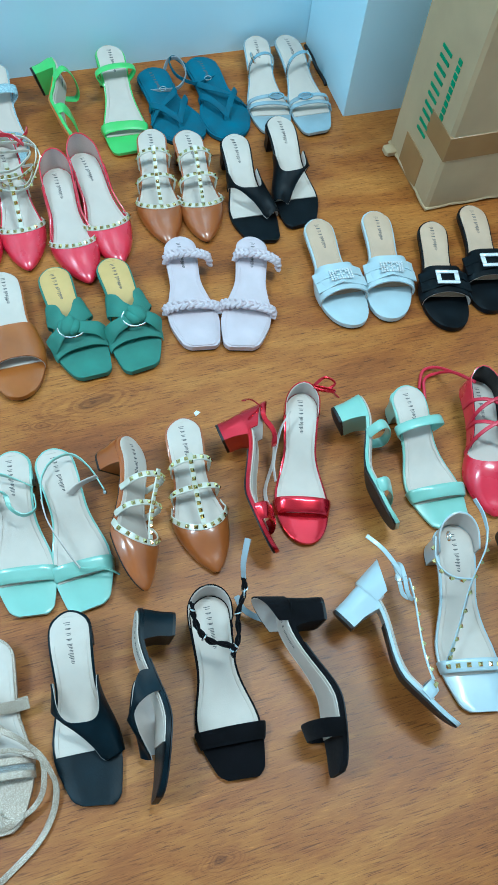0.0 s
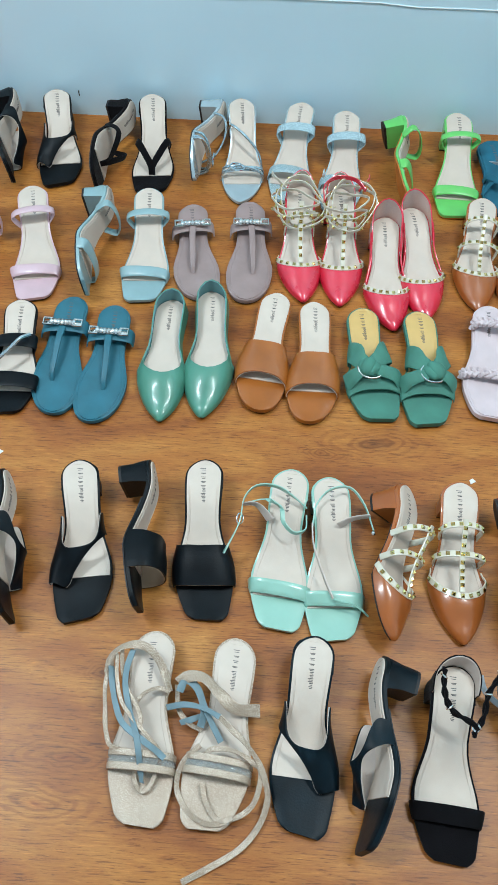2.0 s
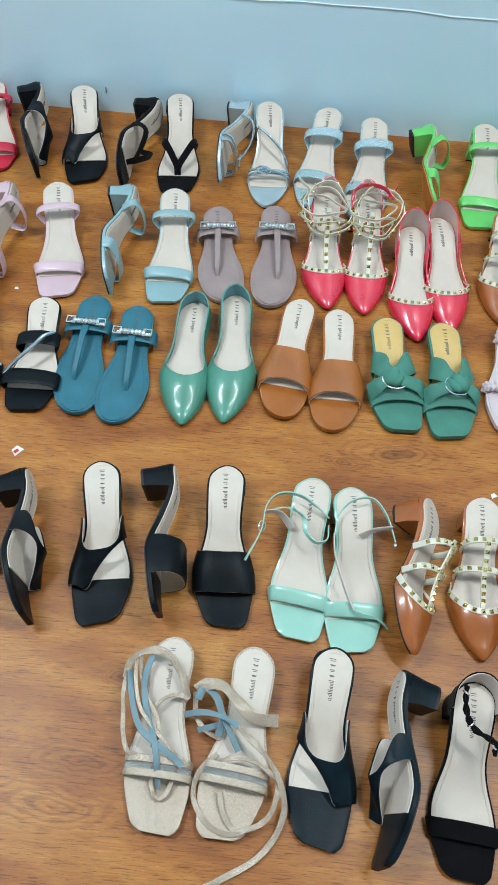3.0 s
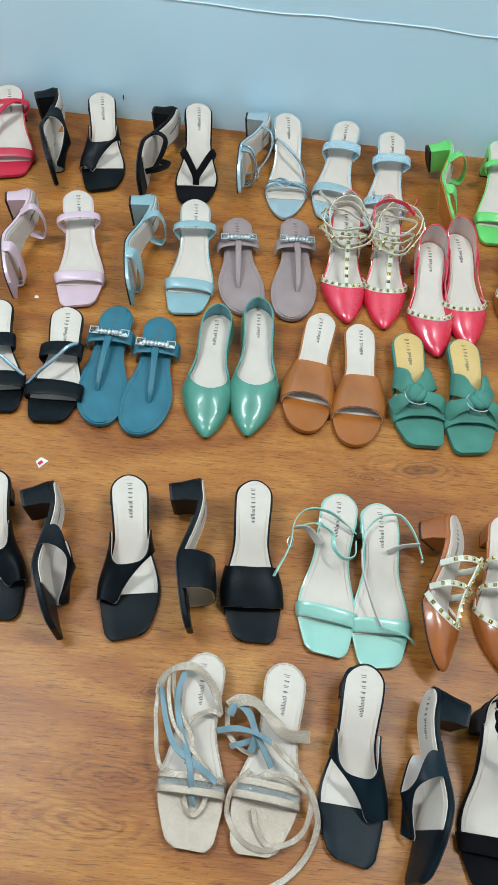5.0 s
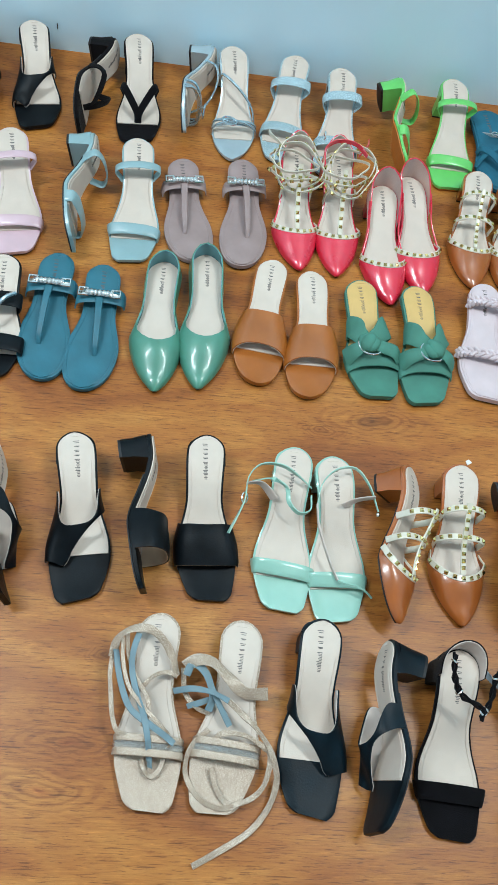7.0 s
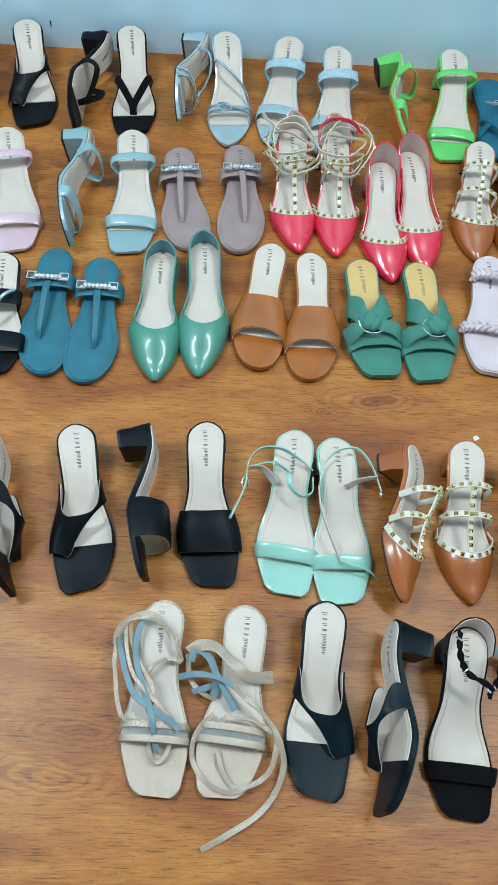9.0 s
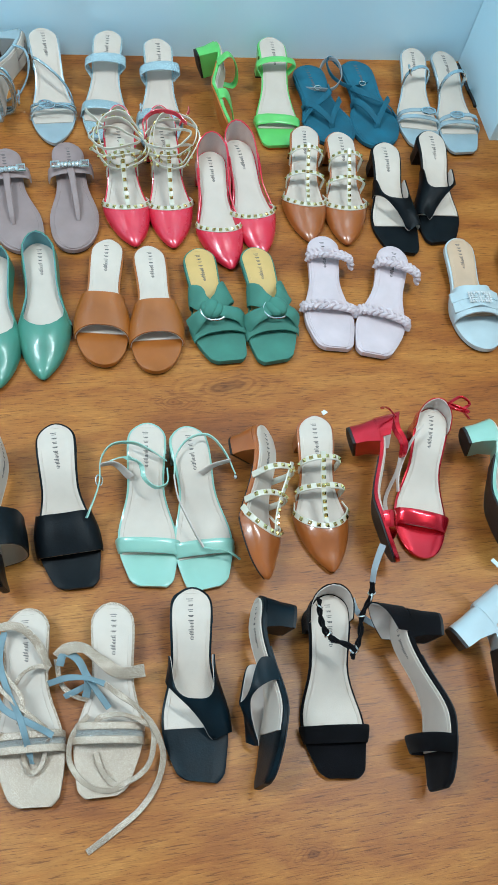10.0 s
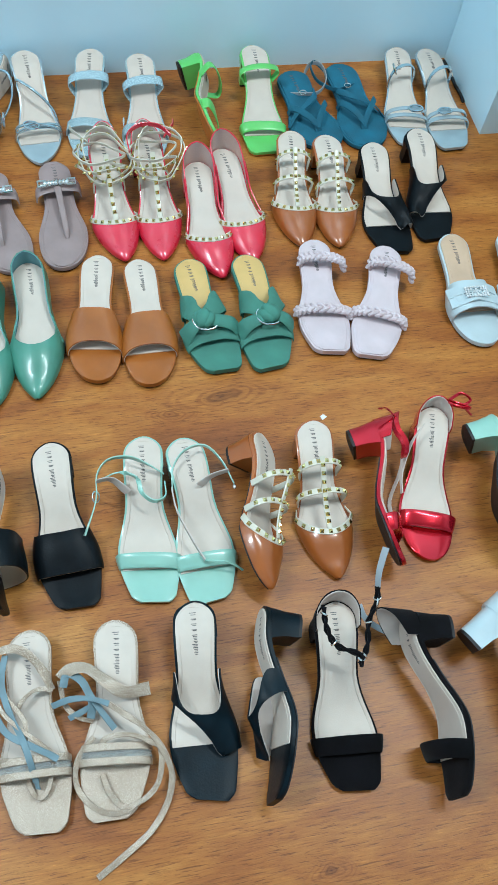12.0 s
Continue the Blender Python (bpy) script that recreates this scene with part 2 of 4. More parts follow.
# ---- mesh helpers ----
def part(name, geo, mat, parent=None, label="", sharp=42):
    """One mesh object from (vertices, faces), under a thing or a part."""
    me = bpy.data.meshes.new(name)
    me.from_pydata([tuple(v) for v in geo[0]], [], geo[1])
    bm = bmesh.new()
    bm.from_mesh(me)
    bmesh.ops.remove_doubles(bm, verts=bm.verts, dist=1e-6)
    bmesh.ops.recalc_face_normals(bm, faces=bm.faces)
    bm.to_mesh(me)
    bm.free()
    me.polygons.foreach_set("use_smooth", [True] * len(me.polygons))
    me.set_sharp_from_angle(angle=radians(sharp))
    me.materials.append(mat)
    ob = new(name, me)
    if parent:
        ob.parent = parent
    if label:
        ob["label"] = label
    return ob


def join(*geos):
    vs, fs = [], []
    for v, f in geos:
        k = len(vs)
        vs += list(v)
        fs += [tuple(i + k for i in q) for q in f]
    return vs, fs


def slab(top, bottom):
    """A closed sheet between two grids of points."""
    m, n = len(top), len(top[0])
    vs = [p for row in top for p in row] + [p for row in bottom for p in row]
    o, fs = m * n, []
    for i in range(m - 1):
        for j in range(n - 1):
            a = i * n + j
            fs.append((a, a + 1, a + n + 1, a + n))
            fs.append((o + a, o + a + n, o + a + n + 1, o + a + 1))
    rim = [j for j in range(n)] + [i * n + n - 1 for i in range(1, m)] + [(m - 1) * n + j for j in range(n - 2, -1, -1)] + [i * n for i in range(m - 2, 0, -1)]
    for a, b in zip(rim, rim[1:] + rim[:1]):
        fs.append((a, o + a, o + b, b))
    return vs, fs


def loft(loops):
    """A closed solid through rings of points."""
    n = len(loops[0])
    vs = [p for r in loops for p in r]
    fs = [tuple(range(n))[::-1], tuple((len(loops) - 1) * n + i for i in range(n))]
    for k in range(len(loops) - 1):
        for i in range(n):
            j = (i + 1) % n
            fs.append((k * n + i, k * n + j, (k + 1) * n + j, (k + 1) * n + i))
    return vs, fs


def smooth(points, per=5):
    """Points along a smooth curve through the given ones."""
    p = [Vector(q) for q in points]
    if len(p) < 3:
        return [p[0].lerp(p[-1], i / per) for i in range(per + 1)]
    p = [2 * p[0] - p[1]] + p + [2 * p[-1] - p[-2]]
    out = []
    for a, b, c, d in zip(p, p[1:], p[2:], p[3:]):
        for i in range(per):
            t = i / per
            out.append(0.5 * (2 * b + (c - a) * t + (2 * a - 5 * b + 4 * c - d) * t * t + (3 * b - a - 3 * c + d) * t ** 3))
    return out + [p[-2]]


def tangents(path):
    k = len(path) - 1
    return [(path[min(i + 1, k)] - path[max(i - 1, 0)]).normalized() for i in range(k + 1)]


def ribbon(path, normals, widths, thick, dome=0.0):
    """A flat band along a path; widths: one number or one for each point."""
    top, bottom = [], []
    for i, (p, t, n) in enumerate(zip(path, tangents(path), normals)):
        w = widths[i] if isinstance(widths, list) else widths
        n = (n - t * n.dot(t)).normalized()
        d = t.cross(n)
        rows = (-0.5, -0.44, -0.2, 0.2, 0.44, 0.5)
        lift = (-0.35, 0.0, 0.0, 0.0, 0.0, -0.35)
        up = [p + d * (w * r) + n * (thick * (0.5 + e) + dome * (1 - 4 * r * r)) for r, e in zip(rows, lift)]
        top.append(up)
        bottom.append([p + d * (w * r) + n * (-thick * (0.5 + e) + dome * (1 - 4 * r * r)) for r, e in zip(rows, lift)])
    return slab(top, bottom)


def tube(path, radius, sides=8, closed=False):
    t = tangents(path)
    ref = Vector((0.13, 0.21, 1)) if abs(t[0].z) < 0.9 else Vector((1, 0.1, 0))
    loops = []
    for p, q in zip(path, t):
        a = (ref - q * ref.dot(q)).normalized()
        b = q.cross(a)
        ref = a
        loops.append([p + (a * math.cos(2 * math.pi * i / sides) + b * math.sin(2 * math.pi * i / sides)) * radius for i in range(sides)])
    return loft(loops)


def ring(centre, u, v, radius_u, radius_v, thick, count=24):
    """A round or oval wire ring in the plane of u and v."""
    c, u, v = Vector(centre), Vector(u).normalized(), Vector(v).normalized()
    n = u.cross(v)
    vs, fs, sides = [], [], 6
    for i in range(count):
        a = 2 * math.pi * i / count
        p = c + u * (radius_u * math.cos(a)) + v * (radius_v * math.sin(a))
        o = (u * (math.cos(a) / radius_u) + v * (math.sin(a) / radius_v)).normalized()
        for k in range(sides):
            e = 2 * math.pi * k / sides
            vs.append(p + (o * math.cos(e) + n * math.sin(e)) * thick)
    for i in range(count):
        for k in range(sides):
            j, m = (i + 1) % count, (k + 1) % sides
            fs.append((i * sides + k, j * sides + k, j * sides + m, i * sides + m))
    return vs, fs


def block(x0, x1, y0, y1, z0, z1, bevel=0.0):
    """A box with chamfered upright and top edges."""
    b = bevel
    def loop(z, k):
        return [Vector(q) for q in ((x0 + b + k, y0 + k, z), (x1 - b - k, y0 + k, z), (x1 - k, y0 + b + k, z), (x1 - k, y1 - b - k, z),
                                    (x1 - b - k, y1 - k, z), (x0 + b + k, y1 - k, z), (x0 + k, y1 - b - k, z), (x0 + k, y0 + b + k, z))]
    if not b:
        return loft([[Vector(q) for q in ((x0, y0, z), (x1, y0, z), (x1, y1, z), (x0, y1, z))] for z in (z0, z1)])
    return loft([loop(z0, b), loop(z0 + b, 0), loop(z1 - b, 0), loop(z1, b)])


def lump(centre, rx, ry, rz, turn=0.0, n=8):
    """A pillow-like rounded piece."""
    c, m = Vector(centre), Matrix.Rotation(turn, 3, "Z")
    loops = []
    for i in range(1, n):
        a = math.pi * i / n
        loops.append([c + m @ Vector((rx * math.sin(a) * math.cos(2 * math.pi * k / 12), ry * math.sin(a) * math.sin(2 * math.pi * k / 12), -rz * math.cos(a))) for k in range(12)])
    return loft(loops)


def ease(x):
    x = min(1.0, max(0.0, x))
    return x * x * (3 - 2 * x)


def knots(x, table):
    """Smooth interpolation in a table of (x, value)."""
    for (a, p), (b, q) in zip(table, table[1:]):
        if x <= b:
            return p + (q - p) * ease((x - a) / (b - a))
    return table[-1][1]


STUD = None


class Shoe:
    """A shoe in its own frame: heel at y = 0, toe at y = length, floor at z = 0. u runs from -1 to 1 across, s from 0 to 1 along."""

    def __init__(self, name, place, length, side, h, toe, label, category, group, lie=0, wide=1.0, base=0.006):
        wide *= 1.08
        self.ob = tagged(new(name), label, category, group)
        self.place, self.L, self.side, self.h, self.toe, self.lie, self.wide, self.base = place, length, side, h, toe, lie, wide, base

    def hw(self, s):
        t = self.toe
        w = knots(s, [(0, 0.0240), (0.14, 0.0258), (0.38, 0.0240), (0.70, 0.0385), (1.0, 0.0385)])
        if s < 0.11:
            w *= math.sqrt(max(0.0, 1 - ((0.11 - s) / 0.11) ** 2)) * 0.97 + 0.03
        if t == "square" and s > 0.76:
            w -= 0.0135 * ((s - 0.76) / 0.24) ** 1.25
            if s > 0.95:
                w -= 0.0075 * ((s - 0.95) / 0.05) ** 2
        elif t == "round" and s > 0.70:
            w *= math.sqrt(max(0.0, 1 - ((s - 0.70) / 0.30) ** 2.2)) * 0.97 + 0.03
        elif t == "almond" and s > 0.66:
            w *= max(0.0, 1 - ((s - 0.66) / 0.34) ** 1.9) ** 0.75 * 0.96 + 0.04
        elif t == "point" and s > 0.60:
            q = (s - 0.60) / 0.40
            w = 0.0368 * max(0.0, 1 - q ** 1.85) ** 0.74 + 0.0008
        return w * self.wide

    def cx(self, s):
        return -self.side * (0.004 * math.sin(math.pi * s) - 0.006 * s * s)

    def z(self, s):
        """Height of the footbed's underside."""
        return self.h * (1 - ease((s - 0.14) / 0.50)) * (1 - 0.05 * s) + 0.0015 + 0.003 * max(0.0, (s - 0.85) / 0.15) ** 2

    def top(self, s):
        return self.z(s) + self.base

    def at(self, u, s, z=0.0):
        s2 = min(1.0, max(0.0, s))
        return Vector((self.cx(s2) + u * self.hw(s2), s * self.L, self.top(s2) + z))

    def stations(self, a, b, n):
        if a <= 0.0 and b >= 1.0:
            return [0.5 - 0.5 * math.cos(math.pi * i / n) for i in range(n + 1)]
        if a <= 0.03:
            return [a + (b - a) * (1 - math.cos(math.pi / 2 * i / n)) for i in range(n + 1)]
        return [a + (b - a) * i / n for i in range(n + 1)]

    def sheet(self, a, b, inset, z0, z1, n=26, cup=0.0):
        """A layer that follows the footbed from s = a to s = b."""
        ups, downs = [], []
        us = (-1, -0.9, -0.45, 0, 0.45, 0.9, 1)
        for s in self.stations(a, b, n):
            w = max(0.0004, self.hw(s) - inset)
            y = s * self.L + inset * max(0.0, 1 - s / 0.11) * (a <= 0.0) - inset * 0.7 * max(0.0, (s - 0.9) / 0.1) * (b >= 1.0)
            slant = (0.0028 if "thong_mule" in self.ob.name else 0.0012) * self.side * max(0.0, (s - 0.72) / 0.28) ** 1.5 if self.toe == "square" else 0.0
            ups.append([Vector((self.cx(s) + u * w, y + u * slant, self.z(s) + z1 + cup * u * u * (1 - s) - (0.0012 if abs(u) == 1 else 0))) for u in us])
            downs.append([Vector((self.cx(s) + u * w, y + u * slant, self.z(s) + z0 + cup * u * u * (1 - s))) for u in us])
        return slab(ups, downs)

    def sole(self, mat, insole=None, until=0.78, outsole=None, heel=None, mark=True):
        outsole = outsole or RUBBER
        part("footbed", self.sheet(0.0, 1.0, 0.0, 0.0, self.base, 30), mat, self.ob)
        part("outsole", self.sheet(0.30 if self.h > 0.03 else 0.0, 1.0, 0.0008, -0.0026, 0.0003, 26), outsole, self.ob)
        if insole:
            inner = part("insole", self.sheet(0.0, until, 0.0030, self.base - 0.001, self.base + 0.0016, 24, 0.0015), insole, self.ob)
            if mark:
                self.mark(inner)
            self.stitching(inner, until, insole)
        if self.h > 0.03:
            self.heel(heel or mat)

    def stitching(self, parent, until, mat):
        """The pressed line inside the insole's edge."""
        ss = [0.03 + (until - 0.05) * (i / 16) ** 1.3 for i in range(17)]
        line = [(-1, q) for q in ss[::-1]] + [(1, q) for q in ss]
        path = [Vector((self.cx(q) + e * (self.hw(q) - 0.0075), q * self.L + 0.002, self.top(q) + 0.0019)) for e, q in line]
        part("stitching", tube(path, 0.0005, 5), mat, parent)

    def mark(self, parent):
        """The maker's mark as plain thin bars."""
        geos, y = [], 0.016
        x = self.cx(0.1) - self.side * 0.0015
        for w, d in ((0.0085, 0.0035), (0.0, 0.002), (0.007, 0.002), (0.0, 0.002), (0.007, 0.003), (0.0, 0.002), (0.007, 0.002), (0.0, 0.002),
                     (0.007, 0.0026), (0.005, 0.0026), (0.005, 0.0024), (0.007, 0.0026), (0.0065, 0.0006), (0.005, 0.0028), (0.005, 0.0026)):
            if w:
                for y0, y1, x0, x1 in ((y, y + 0.0009, 0.0, w), (y + d - 0.0008, y + d, 0.0006, w * 0.8)):
                    rows = [[Vector((x - 0.0035 + q, yy, self.top(yy / self.L) + 0.0019)) for q in (x0, x1)] for yy in (y0, y1)]
                    geos.append(slab(rows, [[p - Vector((0, 0, 0.0006)) for p in r] for r in rows]))
            y += d + 0.0012
        part("printed_mark", join(*geos), INK, parent)

    def heel(self, mat, depth=0.044, flare=0.94):
        def loop(z, k, d):
            pts = []
            for i in range(13):
                a = math.pi * i / 12
                s = 0.11 - 0.11 * math.sin(a)
                e = 1 if a < math.pi / 2 else -1
                w = self.hw(0.12) * min(1.0, abs(math.cos(a)) ** 0.55 + 0.0)
                pts.append(Vector((self.cx(0.08) + e * w * k, 0.003 + (1 - math.sin(a)) * 0.022 + (1 - k) * 0.012, z)))
            pts.append(Vector((self.cx(0.1) - self.hw(0.12) * k, d, z)))
            pts.append(Vector((self.cx(0.1) + self.hw(0.12) * k, d, z)))
            return pts
        zt = self.h + 0.001
        part("heel", loft([loop(0.004, flare, depth * 0.88), loop(0.5 * zt, flare * 0.97, depth * 0.9), loop(zt * 0.85, 0.985, depth), loop(zt, 1.0, depth * 1.06)]), mat, self.ob)
        part("heel_tip", loft([loop(0.0, flare * 0.98, depth * 0.86), loop(0.0045, flare * 0.98, depth * 0.86)]), RUBBER, self.ob)

    # straps
    def arc(self, s0, s1, rise, flat=0.62, lean=0.0, bulge=0.0):
        """Control points over the foot from one edge to the other."""
        out = []
        for i in range(9):
            a = math.pi * i / 8
            out.append((-math.cos(a) * (1.03 + bulge * math.sin(a) ** 0.5), s0 + (s1 - s0) * i / 8 - lean * math.sin(a), -0.003 + rise * math.sin(a) ** flat))
        return out

    def strap(self, pts, width, mat, thick=0.0022, name="strap", parent=None, label="", dome=0.0006, centre_z=0.0, slope=0.0):
        path = smooth([self.at(*p) for p in pts], 3)
        normals = []
        for p in path:
            s = min(1, max(0, p.y / self.L))
            n = Vector((p.x - self.cx(s), 0, p.z - self.top(s) + 0.004 - centre_z))
            n.y = slope * n.length
            normals.append(n.normalized())
        if isinstance(width, (list, tuple)):
            k = len(path) - 1
            width = [knots(i / k, list(width)) for i in range(k + 1)]
        ob = part(name, ribbon(path, normals, width, thick, dome), mat, parent or self.ob, label)
        return ob, path, normals

    def patch(self, back, front, rise_back, rise_front, mat, lining=None, name="upper", overhang=0.14):
        """A leather piece over the foot between a back edge and a front edge, each a table over u from -1 to 1."""
        def curve(u, table):
            xs, vs = zip(*table)
            return float(sum(np.interp([u - 0.09, u - 0.045, u, u + 0.045, u + 0.09], xs, vs)) / 5)

        def rows(k):
            out = []
            for i in range(11):
                f, line = i / 10, []
                for j in range(33):
                    a = math.pi * j / 32
                    u = -math.cos(a)
                    v = 0.35 * u + 0.65 * (2 * j / 32 - 1)
                    s = curve(v, back) * (1 - f) + curve(v, front) * f
                    r = curve(v, rise_back) * (1 - f) + curve(v, rise_front) * f + 0.0015 * math.sin(math.pi * f)
                    w = self.hw(s) + 0.0015 + k
                    side = math.copysign(abs(u) ** 0.72, u)
                    line.append(Vector((self.cx(s) + side * w * (1 + overhang * math.sin(a)), s * self.L, self.top(s) - 0.003 + (r + k) * math.sin(a) ** 0.8)))
                out.append(line)
            return out
        o = part(name, slab(rows(0.0022), rows(0.0004)), mat, self.ob)
        if lining:
            part("lining", slab(rows(0.0002), rows(-0.0006)), lining, o)
        return o

    def loop(self, pts, centre, width, mat, thick=0.0018, name="ankle_strap", label=""):
        """A free strap through points in metres, its flat side away from the centre line."""
        path = smooth(pts, 4)
        normals = [Vector((p.x - centre[0], p.y - centre[1], 0.0001)).normalized() for p in path]
        return part(name, ribbon(path, normals, width, thick), mat, self.ob, label), path, normals

    def ankle(self, z, rx, ry, yc, width, mat, tilt=0.0, start=0.0, turn=1.0, xc=0.0, name="ankle_strap"):
        pts = []
        for i in range(15):
            a = start + 2 * math.pi * turn * i / 14
            k = 1 + 0.13 * math.sin(2 * a + 1.1 + self.place[0] * 40) + 0.07 * math.sin(3 * a + self.place[0] * 70)
            pts.append((xc + rx * k * math.cos(a), yc + ry * k * math.sin(a), z + tilt * math.sin(a) + 0.004 * math.sin(3 * a + self.place[0] * 50)))
        return self.loop(pts, (xc, yc), width, mat, name=name)

    def studs(self, strap, count, size, a=0.06, b=0.94, mat=None):
        """Pyramid studs along a strap."""
        global STUD
        ob, path, normals = strap
        t = tangents(path)
        for i in range(count):
            f = (a + (b - a) * (i + 0.5) / count) * (len(path) - 1)
            k = int(f)
            p = path[k].lerp(path[min(k + 1, len(path) - 1)], f - k)
            n = (normals[k] - t[k] * normals[k].dot(t[k])).normalized()
            d = t[k].cross(n)
            if STUD is None:
                o = part("stud", loft([[Vector((x * r, y * r, z)) for x, y in ((-0.5, -0.5), (0.5, -0.5), (0.5, 0.5), (-0.5, 0.5))] for r, z in ((1.0, 0.0), (1.0, 0.16), (0.12, 0.62))]), GOLD, ob, sharp=10)
                STUD = o.data
            else:
                o = new("stud", STUD)
                o.parent = ob
            m = Matrix((t[k] * size, d * size, n * size)).transposed().to_4x4()
            m.translation = p + n * 0.0015
            o.matrix_basis = m

    def buckle(self, p, u, v, w, d, mat=None, parent=None):
        part("buckle", ring(p, u, v, w, d, 0.0011, 16), mat or STEEL, parent or self.ob)

    # closed uppers
    def vamp(self, open_side, open_mid, rise, mat, lining=None, toe_rise=0.010, n=14):
        """A closed toe from the opening to the tip."""
        rows_t, rows_b = [], []
        m = 12
        for i in range(n + 1):
            f = 1 - (1 - i / n) ** 1.5
            top, bot = [], []
            for j in range(m + 1):
                a = math.pi * j / m
                mid = math.sin(a) ** 0.85
                s0 = open_side + (open_mid - open_side) * mid
                s = s0 + (1.0 - s0) * f
                hgt = toe_rise + (rise - toe_rise) * (1 - ease((s - open_mid) / (1.0 - open_mid)) ** 0.9 if s > open_mid else 1.0)
                hgt *= 1 - 0.75 * max(0.0, (s - 0.94) / 0.06) ** 2
                w = self.hw(s)
                for lst, k in ((top, 0.0012), (bot, -0.0004)):
                    lst.append(Vector((self.cx(s) - math.cos(a) * (w + k), s * self.L + (k if s > 0.98 else 0), self.z(s) + 0.002 + (hgt + k) * math.sin(a) ** 0.75)))
            rows_t.append(top)
            rows_b.append(bot)
        v = part("vamp", slab(rows_t, rows_b), mat, self.ob)
        return v

    def rim(self, open_side, open_mid, rise, width, mat, lift=0.0016):
        """A band along the topline of a closed toe."""
        path, normals = [], []
        for j in range(25):
            a = math.pi * j / 24
            mid = math.sin(a) ** 0.85
            s = open_side + (open_mid - open_side) * mid + 0.01
            w = self.hw(s)
            path.append(Vector((self.cx(s) - math.cos(a) * (w + lift), s * self.L, self.z(s) + 0.002 + (rise + lift) * math.sin(a) ** 0.75)))
            normals.append(Vector((-math.cos(a), 0.12, math.sin(a) + 0.05)).normalized())
        return part("rim", ribbon(path, normals, width, 0.0018), mat, self.ob), path, normals

    def counter(self, until, height, mat, inner=None, lean=0.10, dip=1.0, front=None):
        """The upright wall round the heel, from one side to the other; the height at its front ends is dip times as much."""
        def rows(k):
            out = []
            ss = [until * (1 - i / 10) ** 1.6 for i in range(11)]
            line = [(-1, s) for s in ss] + [(1, s) for s in ss[::-1][1:]]
            for e, s in line:
                w = self.hw(max(s, 0.0006)) if s > 0.0006 else 0.0
                c = Vector((self.cx(s) + e * (w + k), s * self.L - (k if s < 0.05 else 0) * (1 - s / 0.05), self.z(s) + 0.002))
                f = (s / until) ** 0.8
                hh = height * (1 - f) + (front if front is not None else height * dip) * f
                out.append([c + Vector((-e * lean * q * hh * min(1, w / 0.02), lean * 0.8 * q * hh * (1 - s / until) , q * hh)) for q in (0, 0.35, 0.7, 0.97, 1.0)])
            return out
        self.edge = [row[-1] for row in rows(0.0004)]
        o = part("heel_counter", slab(rows(0.0010), rows(-0.0006)), mat, self.ob)
        if inner:
            part("lining", slab(rows(-0.0008), rows(-0.0016)), inner, o)
        return o

    def settle(self):
        """Turns the shoe into its place and lets it rest on the floor."""
        x, y, yaw = self.place
        m = pose(0, 0, 0, 0, 0, yaw) @ pose(0, 0, 0, 0, self.lie, 0)
        low = 9.0
        for o in self.ob.children_recursive:
            if o.type == "MESH" and o.name.split(".")[0] != "stud":
                k = o.matrix_basis if o.parent == self.ob else o.parent.matrix_basis @ o.matrix_basis
                low = min(low, min((m @ k @ v.co).z for v in o.data.vertices))
        shift = Matrix.Identity(4)
        if self.lie:
            # the line from the insole's back edge to the tip follows the given direction
            tilt = pose(0, 0, 0, 0, self.lie, 0)
            p, q = tilt @ Vector((0, 0, self.h + 0.006)), tilt @ Vector((0, self.L, 0.004))
            m = pose(0, 0, 0, 0, 0, yaw + math.degrees(math.atan2(q.x - p.x, q.y - p.y))) @ tilt
            back = m @ Vector((0, 0, self.h + 0.006))
            shift = Matrix.Translation((-back.x, -back.y, 0))
        self.ob.matrix_basis = Matrix.Translation((x, y, -low)) @ shift @ m
        return self.ob


# ---- room ----
def setting(name, geo, mat):
    return tagged(part(name, geo, mat), kind="structure")


setting("floor", block(ROOM_X0, ROOM_X1, ROOM_Y0, WALL_Y, -0.12, 0.0), FLOOR)
setting("wall_north", block(ROOM_X0, ROOM_X1, WALL_Y, WALL_Y + 0.15, -0.12, ROOM_Z), WALL)
setting("wall_south", block(ROOM_X0, ROOM_X1, ROOM_Y0 - 0.15, ROOM_Y0, -0.12, ROOM_Z), ROOM)
setting("wall_west", block(ROOM_X0 - 0.15, ROOM_X0, ROOM_Y0 - 0.15, WALL_Y + 0.15, -0.12, ROOM_Z), ROOM)
setting("wall_east", block(ROOM_X1, ROOM_X1 + 0.15, ROOM_Y0 - 0.15, WALL_Y + 0.15, -0.12, ROOM_Z), ROOM)
setting("ceiling", block(ROOM_X0 - 0.15, ROOM_X1 + 0.15, ROOM_Y0 - 0.15, WALL_Y + 0.15, ROOM_Z, ROOM_Z + 0.1), CEILING)
setting("wall_pillar", block(0.643, 1.30, 1.195, WALL_Y - 0.002, 0.0, ROOM_Z - 0.002), WALL)


def panel_seam():
    """The thin proud edge of the wall's upper coat, slightly wavering."""
    path = [Vector((-2.15 + 0.07 * i, WALL_Y - 0.0008, 0.263 + 0.0025 * math.sin(i * 0.9) + 0.0015 * math.sin(i * 2.3))) for i in range(40)]
    setting("trim_wall_seam", ribbon(path, [Vector((0, -1, 0.4)).normalized()] * 40, 0.0012, 0.0016, 0.0002), CEILING)


